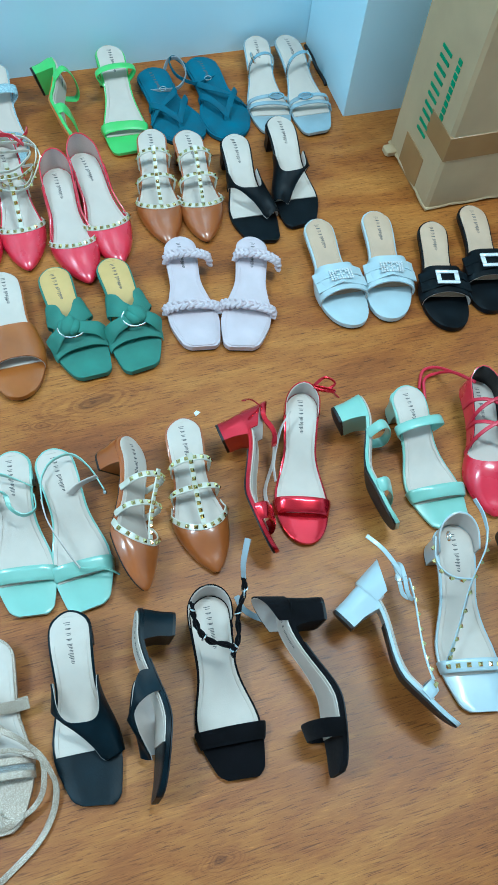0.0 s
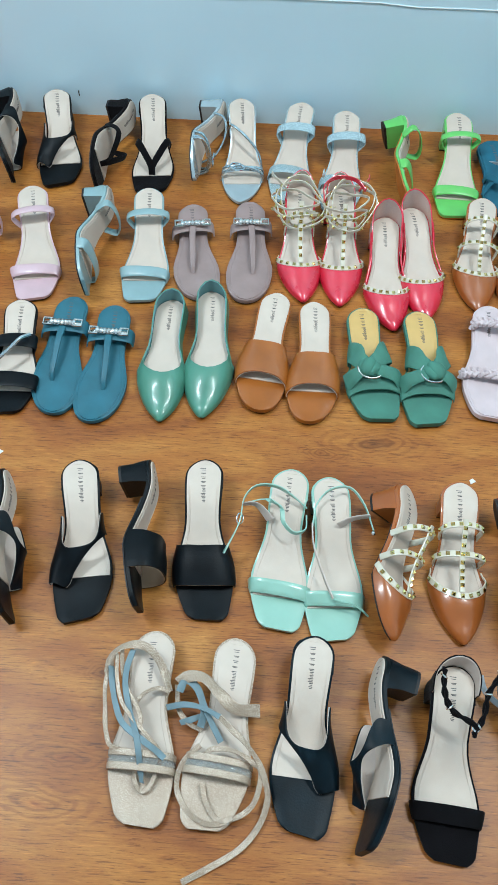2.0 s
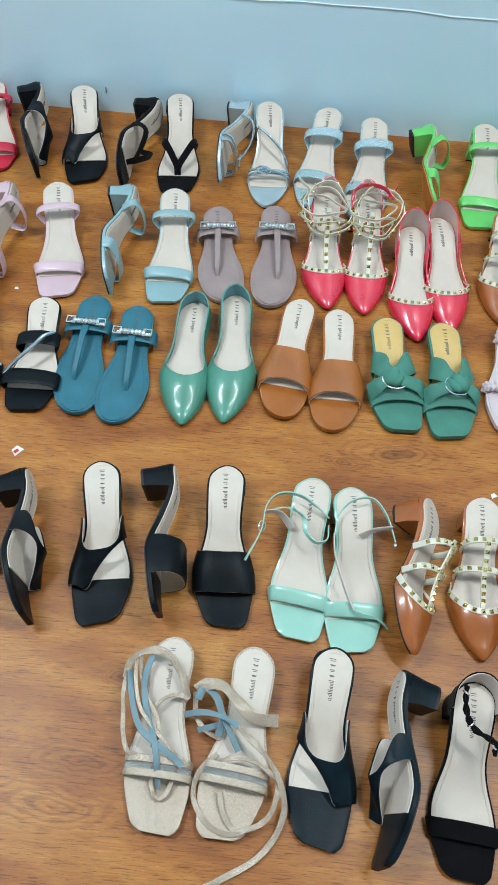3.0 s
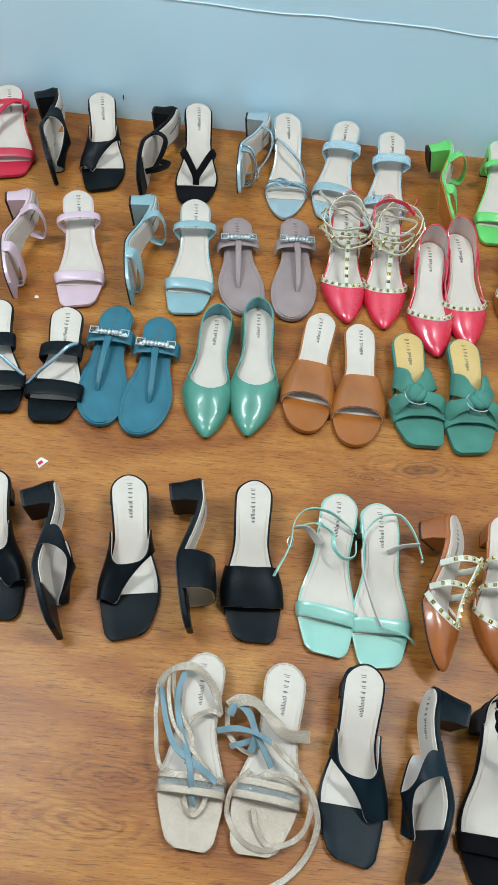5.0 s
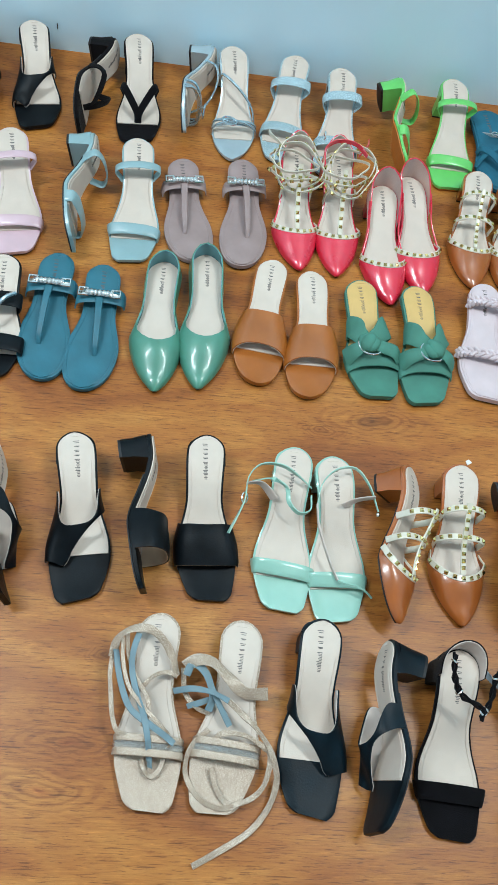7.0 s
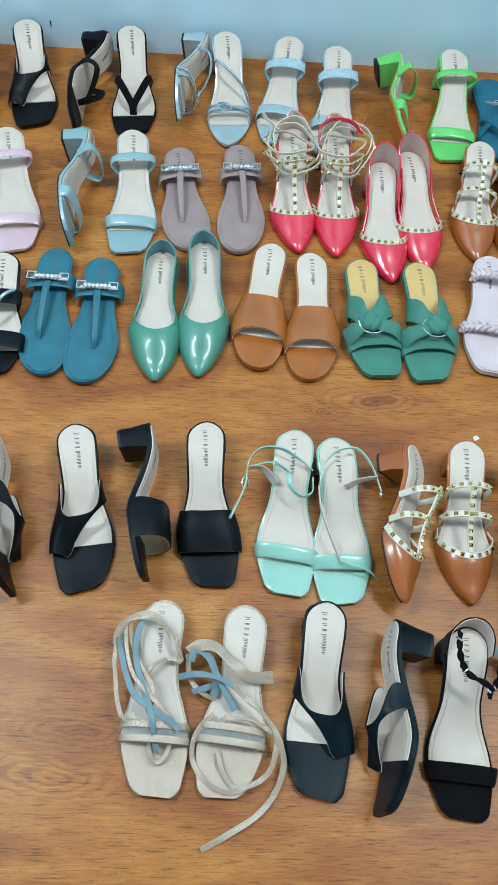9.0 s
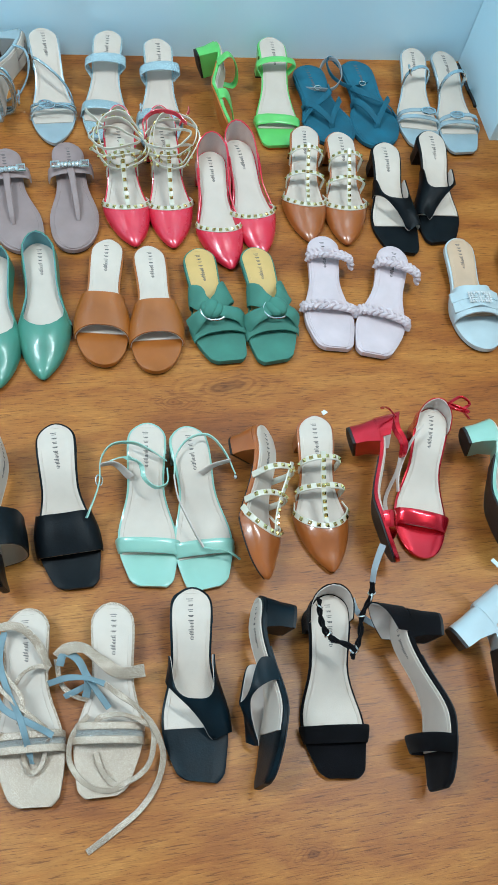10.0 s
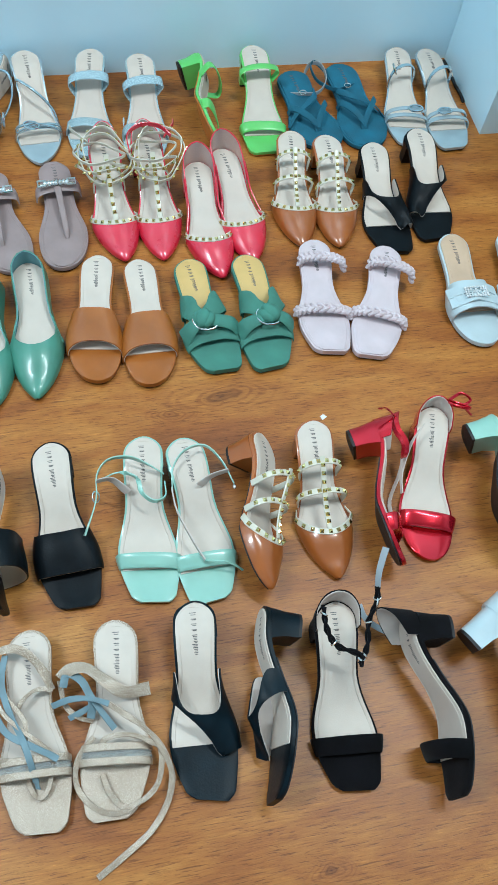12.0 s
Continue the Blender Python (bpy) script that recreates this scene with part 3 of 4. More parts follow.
panel_seam()
gap = [Vector((0.6385 + 0.0012 * math.sin(i), 1.29 + 0.012 * i, 0.003)) for i in range(12)]
setting("trim_floor_gap", tube(gap, 0.0035, 6), RUBBER)
setting("trim_wall_scuff", block(-0.5705, -0.5690, WALL_Y - 0.0012, WALL_Y + 0.002, 0.044, 0.056), RUBBER)


def carton(x0, x1, y0, y1, top):
    ob = tagged(new("carton"), "tall brown corrugated carton sealed with packing tape", "cardboard box")
    ob.location = (x0, y0, 0)
    w, d = x1 - x0, y1 - y0
    part("body", block(0, w, 0, d, 0.0, top, 0.006), CARD, ob)
    # tape round the lower edge, and a band across
    part("tape", block(-0.0012, w + 0.001, -0.0012, d * 0.42, 0.118, 0.168, 0.0008), TAPE, ob, "glossy brown tape")
    part("tape", block(-0.0014, 0.03, d * 0.30, d * 0.72, 0.0, 0.075, 0.0008), TAPE, ob, "glossy brown tape")
    part("tape", block(w * 0.62, w * 0.62 + 0.05, -0.0016, 0.02, 0.0, 0.16, 0.0008), TAPE, ob, "glossy brown tape")
    # worn lower lip
    lip = [Vector((0.001 - 0.0012 * math.sin(7 * i), d - d * i / 12, 0.006 + 0.0015 * math.sin(5 * i))) for i in range(13)]
    lip += [Vector((w * i / 12, 0.001 - 0.0012 * math.sin(6 * i), 0.006 + 0.0015 * math.sin(4 * i))) for i in range(1, 13)]
    part("crushed_edge", tube(lip, 0.0035, 7), CARD, ob)
    part("torn_flap", block(-0.022, 0.002, d * 0.80, d * 0.93, 0.0, 0.016, 0.004), CARD, ob)
    # print on the side, as plain bars
    geos = []
    for k in range(5):
        z = 0.105 + 0.036 * k
        geos += [block(-0.0016, 0.002, d * 0.40, d * 0.58, z, z + 0.006), block(-0.0016, 0.002, d * 0.40, d * 0.58, z + 0.017, z + 0.023)]
    part("print", join(*geos), PRINT, ob, "green printed bars")
    geos = []
    for k in range(9):
        z = 0.17 + 0.013 * k
        geos.append(block(-0.0016, 0.002, d * 0.22, d * 0.28, z, z + 0.009))
    part("small_print", join(*geos), PRINT, ob, "faint green printed bars")


carton(0.706, 1.02, 0.915, 1.10, 0.62)


# ---- kinds of shoes ----
PAIRS = "shoes laid out in rows"
TONES = {
    "mint": (MINT, "mint green patent"), "pink": (PINK, "pale pink patent"), "blue": (SKY, "powder blue patent"), "red": (REDL, "red leather"),
    "green": (LIME, "bright green patent"), "black": (BLACK, "black leather"), "navy": (NAVY, "blue-black leather"), "teal": (TEAL, "teal blue"),
    "taupe": (TAUPE, "taupe"), "white": (ICE, "white"), "brown": (BROWN, "tan patent"), "brownf": (BROWN, "tan patent"),
}


def lying(lie):
    return "lying on its side" if lie else "standing upright"


def two_strap(place, length, side, h=0.040, lie=0, tone="mint"):
    mat, word = TONES[tone]
    a = Shoe("block_heel_sandal", place, length, side, h, "square", f"{word} two-strap block heel sandal {lying(lie)}", "sandal", PAIRS, lie)
    a.sole(mat, INSOLE, 0.80, AMBER if tone == "green" else RUBBER)
    a.strap(a.arc(0.32, 0.34, 0.033, bulge=0.85), 0.0155, mat)
    a.strap(a.arc(0.775, 0.745, 0.019, bulge=0.10), 0.020, mat, slope=0.25)
    if tone == "red":
        a.strap(a.arc(0.30, 0.50, 0.048), 0.010, mat)
    return a.settle()


def thong_mule(place, length, side, h=0.040, lie=0, tone="black"):
    mat, word = TONES[tone]
    a = Shoe("thong_mule", place, length, side, h, "square", f"{word} toe-loop block heel mule {lying(lie)}", "mule", PAIRS, lie)
    a.sole(mat, INSOLE, 0.73)
    e = side
    def turned(table):
        return sorted((u * e, v) for u, v in table)
    a.patch(turned([(-1, 0.365), (-0.9, 0.36), (-0.75, 0.39), (-0.58, 0.455), (-0.36, 0.54), (-0.1, 0.60), (0.15, 0.61), (0.38, 0.565), (0.58, 0.475), (0.75, 0.395), (0.9, 0.36), (1, 0.365)]),
            turned([(-1, 0.47), (-0.8, 0.50), (-0.4, 0.555), (-0.1, 0.62), (0.03, 0.67), (0.10, 0.77), (0.20, 0.805), (0.34, 0.79), (1, 0.755)]),
            turned([(-1, 0.030), (-0.5, 0.040), (0, 0.043), (0.5, 0.040), (1, 0.030)]), turned([(-1, 0.034), (-0.2, 0.040), (0.03, 0.030), (0.11, 0.012), (0.19, 0.003), (0.28, 0.012), (0.5, 0.025), (1, 0.028)]), mat, LINING)
    return a.settle()


def wide_mule(place, length, side, h=0.040, lie=0):
    a = Shoe("wide_strap_mule", place, length, side, h, "square", f"black leather wide-band block heel mule {lying(lie)}", "mule", PAIRS, lie)
    a.sole(BLACK, INSOLE, 0.72)
    up, low = (0.044, 0.040) if lie else (0.036, 0.019)
    a.patch([(-1, 0.54), (-0.6, 0.57), (0, 0.585), (0.6, 0.57), (1, 0.53)], [(-1, 0.79), (-0.5, 0.805), (0, 0.81), (0.5, 0.805), (1, 0.79)],
            [(-1, up), (1, up)], [(-1, low), (1, low)], BLACK, TAN_IN, "band", 0.08)
    return a.settle()


def vee_mule(place, length, side, h=0.040, lie=0):
    a = Shoe("vee_strap_mule", place, length, side, h, "square", f"black suede mule with V straps {lying(lie)}", "mule", PAIRS, lie)
    a.sole(SUEDE, INSOLE, 0.80)
    for e in (-1, 1):
        a.strap([(1.03 * e, 0.48, -0.003), (1.08 * e, 0.50, 0.016), (0.8 * e, 0.56, 0.034), (0.3 * e, 0.68, 0.028), (0.03 * e, 0.76, 0.016), (0.0, 0.79, 0.0)], 0.013, SUEDE)
    return a.settle()


def velvet_sandal(place, length, side, h=0.046, lie=0):
    a = Shoe("ankle_strap_sandal", place, length, side, h, "square", f"black suede ankle-strap block heel sandal {lying(lie)}", "sandal", PAIRS, lie)
    a.sole(SUEDE, INSOLE, 0.80)
    a.strap(a.arc(0.775, 0.76, 0.034 if lie else 0.018, bulge=0.1), 0.022, SUEDE, name="toe_strap", slope=0.25)
    a.counter(0.17, 0.042, SUEDE, LINING, dip=0.4, lean=-0.04)
    if lie:
        a.loop([(0.027, 0.022, h + 0.022), (0.031, 0.012, h + 0.040), (0.034, 0.0, h + 0.052), (0.034, -0.016, h + 0.058)], (0, 0.03), 0.008, GREY, name="strap_end", label="grey loose strap end")
        return a.settle()
    # twisted ankle strap threaded with steel rings, its end standing up
    for pts in (((0.024, 0.020, 0.110), (0.024, 0.038, 0.105), (0.020, 0.055, 0.100), (0.009, 0.068, 0.095), (-0.016, 0.078, 0.090), (-0.016, 0.089, 0.085)),
                ((-0.015, 0.089, 0.085), (-0.027, 0.067, 0.090), (-0.031, 0.041, 0.100), (-0.043, 0.020, 0.110), (-0.045, 0.004, 0.120))):
        ob, path, normals = a.loop(pts, (0, 0.045), 0.0085, SUEDE)
        for e in (0, math.pi):
            t = tangents(path)
            twist = [q + normals[i] * (0.0022 * math.cos(i * 1.1 + e)) + t[i].cross(normals[i]) * (0.0034 * math.sin(i * 1.1 + e)) for i, q in enumerate(path)]
            part("braid", tube(twist, 0.0022, 6), SUEDE, ob)
        for k in (2, len(path) // 2, len(path) - 4):
            part("steel_ring", ring(path[k], normals[k], t[k].cross(normals[k]), 0.0042, 0.0052, 0.0012, 14), STEEL, ob, "polished steel ring")
    a.loop([(-0.045, 0.004, 0.120), (-0.047, -0.010, 0.130), (-0.053, -0.026, 0.139), (-0.058, -0.037, 0.145)], (0, 0.04), 0.009, GREY, name="strap_end", label="grey loose strap end")
    a.buckle((-0.043, 0.020, 0.110), (0.3, 1, 0), (0, 0, 1), 0.007, 0.006)
    return a.settle()


def stud_sandal(place, length, side, h=0.046, lie=0):
    a = Shoe("studded_sandal", place, length, side, h, "square", f"white studded T-strap block heel sandal {lying(lie)}", "sandal", PAIRS, lie)
    a.sole(ICE, INSOLE, 0.80)
    a.studs(a.strap(a.arc(0.77, 0.75, 0.020), 0.017, ICE, name="toe_strap", slope=0.2), 6, 0.006, 0.15, 0.85)
    a.counter(0.18, 0.044, ICE, LINING, dip=0.45, lean=-0.03)
    if lie:
        a.studs(a.strap([(0.2, 0.74, 0.020), (0.15, 0.62, 0.034), (0.0, 0.48, 0.046), (-0.1, 0.34, 0.052), (-0.2, 0.22, 0.056)], 0.007, ICE, name="centre_strap"), 7, 0.0058)
        a.ankle(h + 0.050, 0.025, 0.028, 0.042, 0.006, ICE, tilt=-0.012)
        a.loop([(0.024, 0.042, h + 0.05), (0.030, 0.020, h + 0.055), (0.034, -0.005, h + 0.058), (0.034, -0.030, h + 0.056)], (0, 0.03), 0.006, ICE, name="strap_end")
    else:
        a.studs(a.loop([(0.034, 0.182, 0.016), (0.028, 0.165, 0.034), (0.014, 0.134, 0.052), (-0.001, 0.091, 0.085), (-0.019, 0.058, 0.110), (-0.025, 0.034, 0.120)], (0.05, 0.0), 0.007, ICE, name="diagonal_strap"), 10, 0.006)
        a.studs(a.loop([(0.040, 0.030, 0.100), (0.044, 0.062, 0.092), (0.027, 0.084, 0.090), (-0.002, 0.089, 0.086)], (0.0, 0.04), 0.007, ICE, name="instep_strap"), 5, 0.006)
        a.loop([(-0.025, 0.034, 0.120), (-0.022, 0.012, 0.126), (-0.014, -0.008, 0.130)], (0.0, 0.04), 0.007, ICE, name="strap_end")
    a.buckle((-0.026 * side, 0.035, h + 0.055), (0, 1, 0), (0, 0, 1), 0.006, 0.006)
    return a.settle()


def mint_sandal(place, length, side, h=0.040, lie=0):
    a = Shoe("ankle_strap_sandal", place, length, side, h, "square", f"mint green patent ankle-strap sandal {lying(lie)}", "sandal", PAIRS, lie)
    a.sole(MINT, INSOLE, 0.80)
    a.strap(a.arc(0.775, 0.745, 0.017), 0.021, MINT, name="toe_strap", slope=0.25)
    c = (-0.012 * side, 0.068)
    if side < 0:
        a.loop([(-0.027, 0.074, 0.050), (-0.027, 0.096, 0.050), (-0.011, 0.105, 0.055), (0.005, 0.093, 0.060), (0.011, 0.073, 0.065), (0.034, 0.063, 0.065), (0.059, 0.069, 0.060)], c, 0.007, MINT)
        a.loop([(-0.026, 0.061, 0.050), (-0.005, 0.052, 0.062), (0.021, 0.043, 0.070), (0.050, 0.045, 0.068), (0.065, 0.064, 0.060), (0.067, 0.099, 0.055), (0.083, 0.145, 0.045)], c, 0.008, MINT)
        a.loop([(0.024, 0.084, 0.044), (0.045, 0.071, 0.060), (0.065, 0.075, 0.066)], (0.03, 0.0), 0.015, LINING, name="side_tab", label="nude strap lining")
        a.buckle((0.067, 0.094, 0.056), (0.1, 1, -0.1), (0.7, 0, 0.7), 0.008, 0.006)
    else:
        a.loop([(0.029, 0.081, 0.050), (0.022, 0.051, 0.060), (0.002, 0.032, 0.070), (-0.027, 0.029, 0.070), (-0.046, 0.054, 0.065), (-0.057, 0.089, 0.055)], c, 0.006, MINT)
        a.loop([(0.029, 0.076, 0.052), (0.028, 0.110, 0.047), (0.014, 0.154, 0.032), (0.004, 0.180, 0.028)], (-0.05, 0.1), 0.007, LINING, name="strap_end", label="nude strap lining")
        part("strap_cord", tube(smooth([(0.004, 0.180, 0.028), (-0.010, 0.187, 0.033), (-0.022, 0.190, 0.033), (-0.034, 0.196, 0.028), (-0.044, 0.202, 0.018)], 4), 0.0016, 6), MINT, a.ob)
        a.loop([(-0.010, 0.076, 0.044), (-0.029, 0.072, 0.058), (-0.053, 0.071, 0.064)], (-0.03, 0.0), 0.013, LINING, name="side_tab", label="nude strap lining")
        part("end_bead", lump((-0.057, 0.092, 0.052), 0.003, 0.004, 0.003), STEEL, a.ob)
    return a.settle()


def stud_mule(place, length, side, h=0.040, lie=0, tone="brown"):
    a = Shoe("studded_mule", place, length, side, h, "point", f"tan pointed mule with studded cream straps {lying(lie)}", "mule", PAIRS, lie)
    a.sole(BROWN, INSOLE, 0.78)
    a.vamp(0.54, 0.73, 0.027, BROWN)
    a.studs(a.rim(0.54, 0.73, 0.027, 0.009, CREAM), 9, 0.0055)
    for s, r in ((0.50, 0.040), (0.35, 0.046)) if lie or tone == "brown" else ((0.49, 0.038), (0.33, 0.042)):
        a.studs(a.strap(a.arc(s, s + 0.01, r, bulge=0.26), 0.0095, CREAM), 8, 0.0055)
    a.studs(a.strap([(0, 0.33, 0.045), (0, 0.43, 0.043), (0, 0.53, 0.038), (0, 0.63, 0.032), (0, 0.72, 0.026)], 0.008, CREAM, name="centre_strap"), 8, 0.0055)
    return a.settle()


def red_sandal(place, length, side, h=0.040, lie=0):
    a = Shoe("metallic_sandal", place, length, side, h, "round", f"metallic red ankle-tie block heel sandal {lying(lie)}", "sandal", PAIRS, lie, wide=0.95)
    a.sole(REDM, INSOLE, 0.79)
    a.strap(a.arc(0.765, 0.755, 0.019), 0.024, REDM, name="toe_strap", slope=0.25)
    a.counter(0.18, 0.036, REDM, LINING, dip=0.4, lean=0.04)
    z = h + 0.034
    e = side
    if lie:
        a.ankle(z, 0.024, 0.03, 0.034, 0.007, REDM, tilt=-0.004)
    else:
        for k in (0, 1):
            a.loop([(0.014 * e, 0.006, z + 0.004), (0.030 * e, -0.004 + 0.012 * k, z + 0.012 - 0.01 * k), (0.046 * e, 0.002 + 0.014 * k, z + 0.006), (0.030 * e, 0.012, z), (0.014 * e, 0.008, z + 0.002)], (0, 0.03), 0.005, REDM, name="tie_loop")
    a.loop([(-0.022 * e, 0.05, z), (-0.036 * e, 0.075, z - 0.015), (-0.043 * e, 0.11, z - 0.045), (-0.040 * e, 0.14, 0.022)], (0, 0.06), 0.006, LINING, name="loose_strap")
    a.loop([(0.02 * e, 0.012, z), (0.032 * e, 0.004, z - 0.008), (0.045 * e, 0.004, z - 0.016), (0.056 * e, 0.010, z - 0.022)], (0, 0.03), 0.006, REDM, name="tie_end")
    return a.settle()


def lace_pump(place, length, side, h=0.03, lie=0):
    a = Shoe("lace_up_pump", place, length, side, h, "almond", "red patent lace-up pump with loose laces", "shoe", PAIRS, lie)
    a.sole(RED, INSOLE, 0.75)
    a.vamp(0.50, 0.66, 0.034, RED)
    a.counter(0.52, 0.052, RED, RUBBER, dip=0.6, front=0.020)
    for s0, s1 in ((0.52, 0.36), (0.36, 0.22)):
        a.strap(a.arc(s0, s1, 0.052), 0.006, REDL, name="lace")
        a.strap(a.arc(s1, s0, 0.054), 0.006, REDL, name="lace")
    for k in (0, 1):
        pts = [(0.018, 0.03, h + 0.05), (0.029, -0.014, 0.04), (0.043, -0.046 + 0.012 * k, 0.008), (0.066, -0.040 + 0.016 * k, 0.006), (0.078 - 0.006 * k, -0.008 + 0.02 * k, 0.004)]
        part("lace", tube(smooth(pts, 5), 0.0026, 7), REDL, a.ob)
    return a.settle()


def cross_slide(place, length, side, h=0.03, lie=0):
    a = Shoe("strap_slide", place, length, side, h, "square", "black two-strap slide with a silver diagonal cord", "slide", PAIRS, lie)
    a.sole(BLACK, INSOLE, 0.80)
    a.strap(a.arc(0.42, 0.44, 0.028, bulge=0.55), 0.027, BLACK)
    a.strap(a.arc(0.76, 0.74, 0.024, bulge=0.25), 0.029, BLACK)
    e = -side
    part("cord", tube(smooth([a.at(*p) for p in ((1.0 * e, 0.40, 0.028), (0.5 * e, 0.47, 0.042), (0.0, 0.55, 0.042), (-0.6 * e, 0.65, 0.032), (-1.08 * e, 0.71, 0.012))], 5), 0.0032, 8), SILVER, a.ob, "silver cord")
    return a.settle()


def bit(a, s, z, parent):
    """A small horse-bit ornament on a dark plate across a strap."""
    c = a.at(0.0, s, z)
    part("plate", block(c.x - 0.031, c.x + 0.031, c.y - 0.0035, c.y + 0.0035, c.z - 0.003, c.z - 0.0005, 0.0008), STEEL, parent)
    for e in (-1, 1):
        part("end_link", ring(c + Vector((e * 0.0255, 0, 0.002)), (1, 1, 0), (-1, 1, 0), 0.0095, 0.0095, 0.0021, 4), STEEL, parent, "polished steel link")
    loops = []
    for k in range(-20, 21):
        r = 0.0030 + 0.0016 * abs(math.cos(k * math.pi / 5.7))
        loops.append([c + Vector((0.0011 * k, r * 1.3 * math.cos(2 * math.pi * i / 8), 0.0022 + r * math.sin(2 * math.pi * i / 8))) for i in range(8)])
    part("beaded_bar", loft(loops), STEEL, parent, "polished beaded bar")


def thong_flat(place, length, side, h=0.008, lie=0, tone="teal"):
    mat, word = TONES[tone]
    a = Shoe("thong_sandal", place, length, side, h, "round", f"{word} flat thong sandal with a metal bit", "sandal", PAIRS, lie, base=0.008)
    a.sole(mat, mat, 1.0)
    band, path, _ = a.strap([(u * 1.42, s, z) for u, s, z in a.arc(0.30, 0.33, 0.020)], 0.027, mat, name="band")
    bit(a, 0.32, 0.0235, band)
    a.strap([(0.0, 0.34, 0.021), (-0.06 * side, 0.44, 0.023), (-0.10 * side, 0.56, 0.019), (-0.14 * side, 0.68, 0.012), (-0.16 * side, 0.735, 0.001)], [(0, 0.012), (0.5, 0.010), (1, 0.007)], mat, name="thong", centre_z=-0.05)
    return a.settle()


def pump_flat(place, length, side, h=0.012, lie=0):
    a = Shoe("pointed_flat", place, length, side, h, "point", "sage green patent pointed flat shoe", "flat shoe", PAIRS, lie, wide=1.04)
    a.sole(GREEN, INSOLE, 0.74)
    a.vamp(0.38, 0.69, 0.031, GREEN)
    a.counter(0.64, 0.038, GREEN, SEA, front=0.013, lean=0.14)
    return a.settle()


def wide_slide(place, length, side, h=0.010, lie=0):
    a = Shoe("slide_sandal", place, length, side, h, "round", "cognac leather slide with one wide band", "slide", PAIRS, lie, base=0.009)
    a.sole(SLIDE, INSOLE, 0.755)
    a.patch([(-1, 0.50), (-0.5, 0.505), (0, 0.51), (0.5, 0.505), (1, 0.50)], [(-1, 0.80), (-0.7, 0.785), (-0.45, 0.765), (-0.2, 0.75), (0, 0.745), (0.2, 0.75), (0.45, 0.765), (0.7, 0.785), (1, 0.80)],
            [(-1, 0.030), (1, 0.030)], [(-1, 0.020), (-0.4, 0.023), (0, 0.024), (0.4, 0.023), (1, 0.020)], SLIDE, LINING, "band", 0.08)
    return a.settle()


def bow_slide(place, length, side, h=0.012, lie=0):
    a = Shoe("bow_slide", place, length, side, h, "square", "pine green fabric slide with a knotted bow and ring", "slide", PAIRS, lie, base=0.010)
    a.sole(FERN, YELLOW_IN, 0.60)
    k = -0.22 * side
    for e in (-1, 1):
        a.strap([(1.03 * e, 0.44, -0.003), (1.12 * e, 0.45, 0.010), (0.85 * e, 0.49, 0.024), (0.5 * e + 0.5 * k, 0.55, 0.029), (k, 0.615, 0.030)], [(0, 0.046), (0.45, 0.040), (0.8, 0.028), (1, 0.020)], FERN, 0.003, name="upper_strap", dome=0.002, slope=-0.05)
        a.strap([(k, 0.63, 0.029), (0.4 * e + 0.6 * k, 0.655, 0.030), (0.8 * e, 0.68, 0.024), (1.06 * e, 0.69, 0.008)], [(0, 0.014), (0.4, 0.022), (1, 0.030)], FERN, 0.002, name="fold", dome=0.003, slope=0.3)
    a.patch([(-1, 0.62), (-0.5, 0.60), (0, 0.59), (0.5, 0.60), (1, 0.62)], [(-1, 0.80), (-0.6, 0.785), (-0.2, 0.765), (0.2, 0.765), (0.6, 0.785), (1, 0.80)], [(-1, 0.026), (1, 0.026)], [(-1, 0.010), (0, 0.013), (1, 0.010)], FERN, None, "lower_band", 0.07)
    c = a.at(k, 0.622, 0.032)
    part("knot", join(lump(c, 0.013, 0.019, 0.011, 0.55 * side), lump(c + Vector((0.008 * side, 0.005, -0.001)), 0.010, 0.016, 0.009, 0.75 * side), lump(c + Vector((-0.008 * side, -0.004, -0.002)), 0.009, 0.014, 0.008, 0.4 * side)), FERN, a.ob)
    part("ring", ring(c + Vector((0.004 * side, 0.004, -0.002)), (1, 0, 0.1), (0, 1, -0.05), 0.021, 0.018, 0.0015), STEEL, a.ob, "silver ring")
    return a.settle()


def braid(a, s0, s1, rise, width, spread=1.0, shift=0.0):
    """Three strands plaited over the foot."""
    path = smooth([a.at(u * spread + shift, s, z) for u, s, z in a.arc(s0, s1, rise)], 5)
    t = tangents(path)
    k = len(path) - 1
    for j in range(3):
        pts = []
        for i, p in enumerate(path):
            n = Vector((p.x - a.cx(s0), 0, p.z - a.top(s0) + 0.006)).normalized()
            d = t[i].cross(n).normalized()
            ph = 2 * math.pi * (j / 3 + 4.0 * i / k)
            pts.append(p + d * (width * math.sin(ph)) + n * (0.0028 * math.sin(2 * ph) + 0.003))
        part("strand", tube(pts, width * 0.55, 8), LILAC, a.ob)


def braid_slide(place, length, side, h=0.014, lie=0):
    a = Shoe("braided_slide", place, length, side, h, "square", "lilac slide with two braided straps", "slide", PAIRS, lie, base=0.010)
    a.sole(LILAC, LILAC, 1.0)
    braid(a, 0.27, 0.22, 0.022, 0.0066, 1.25, -0.35)
    braid(a, 0.67, 0.64, 0.017, 0.0066)
    return a.settle()


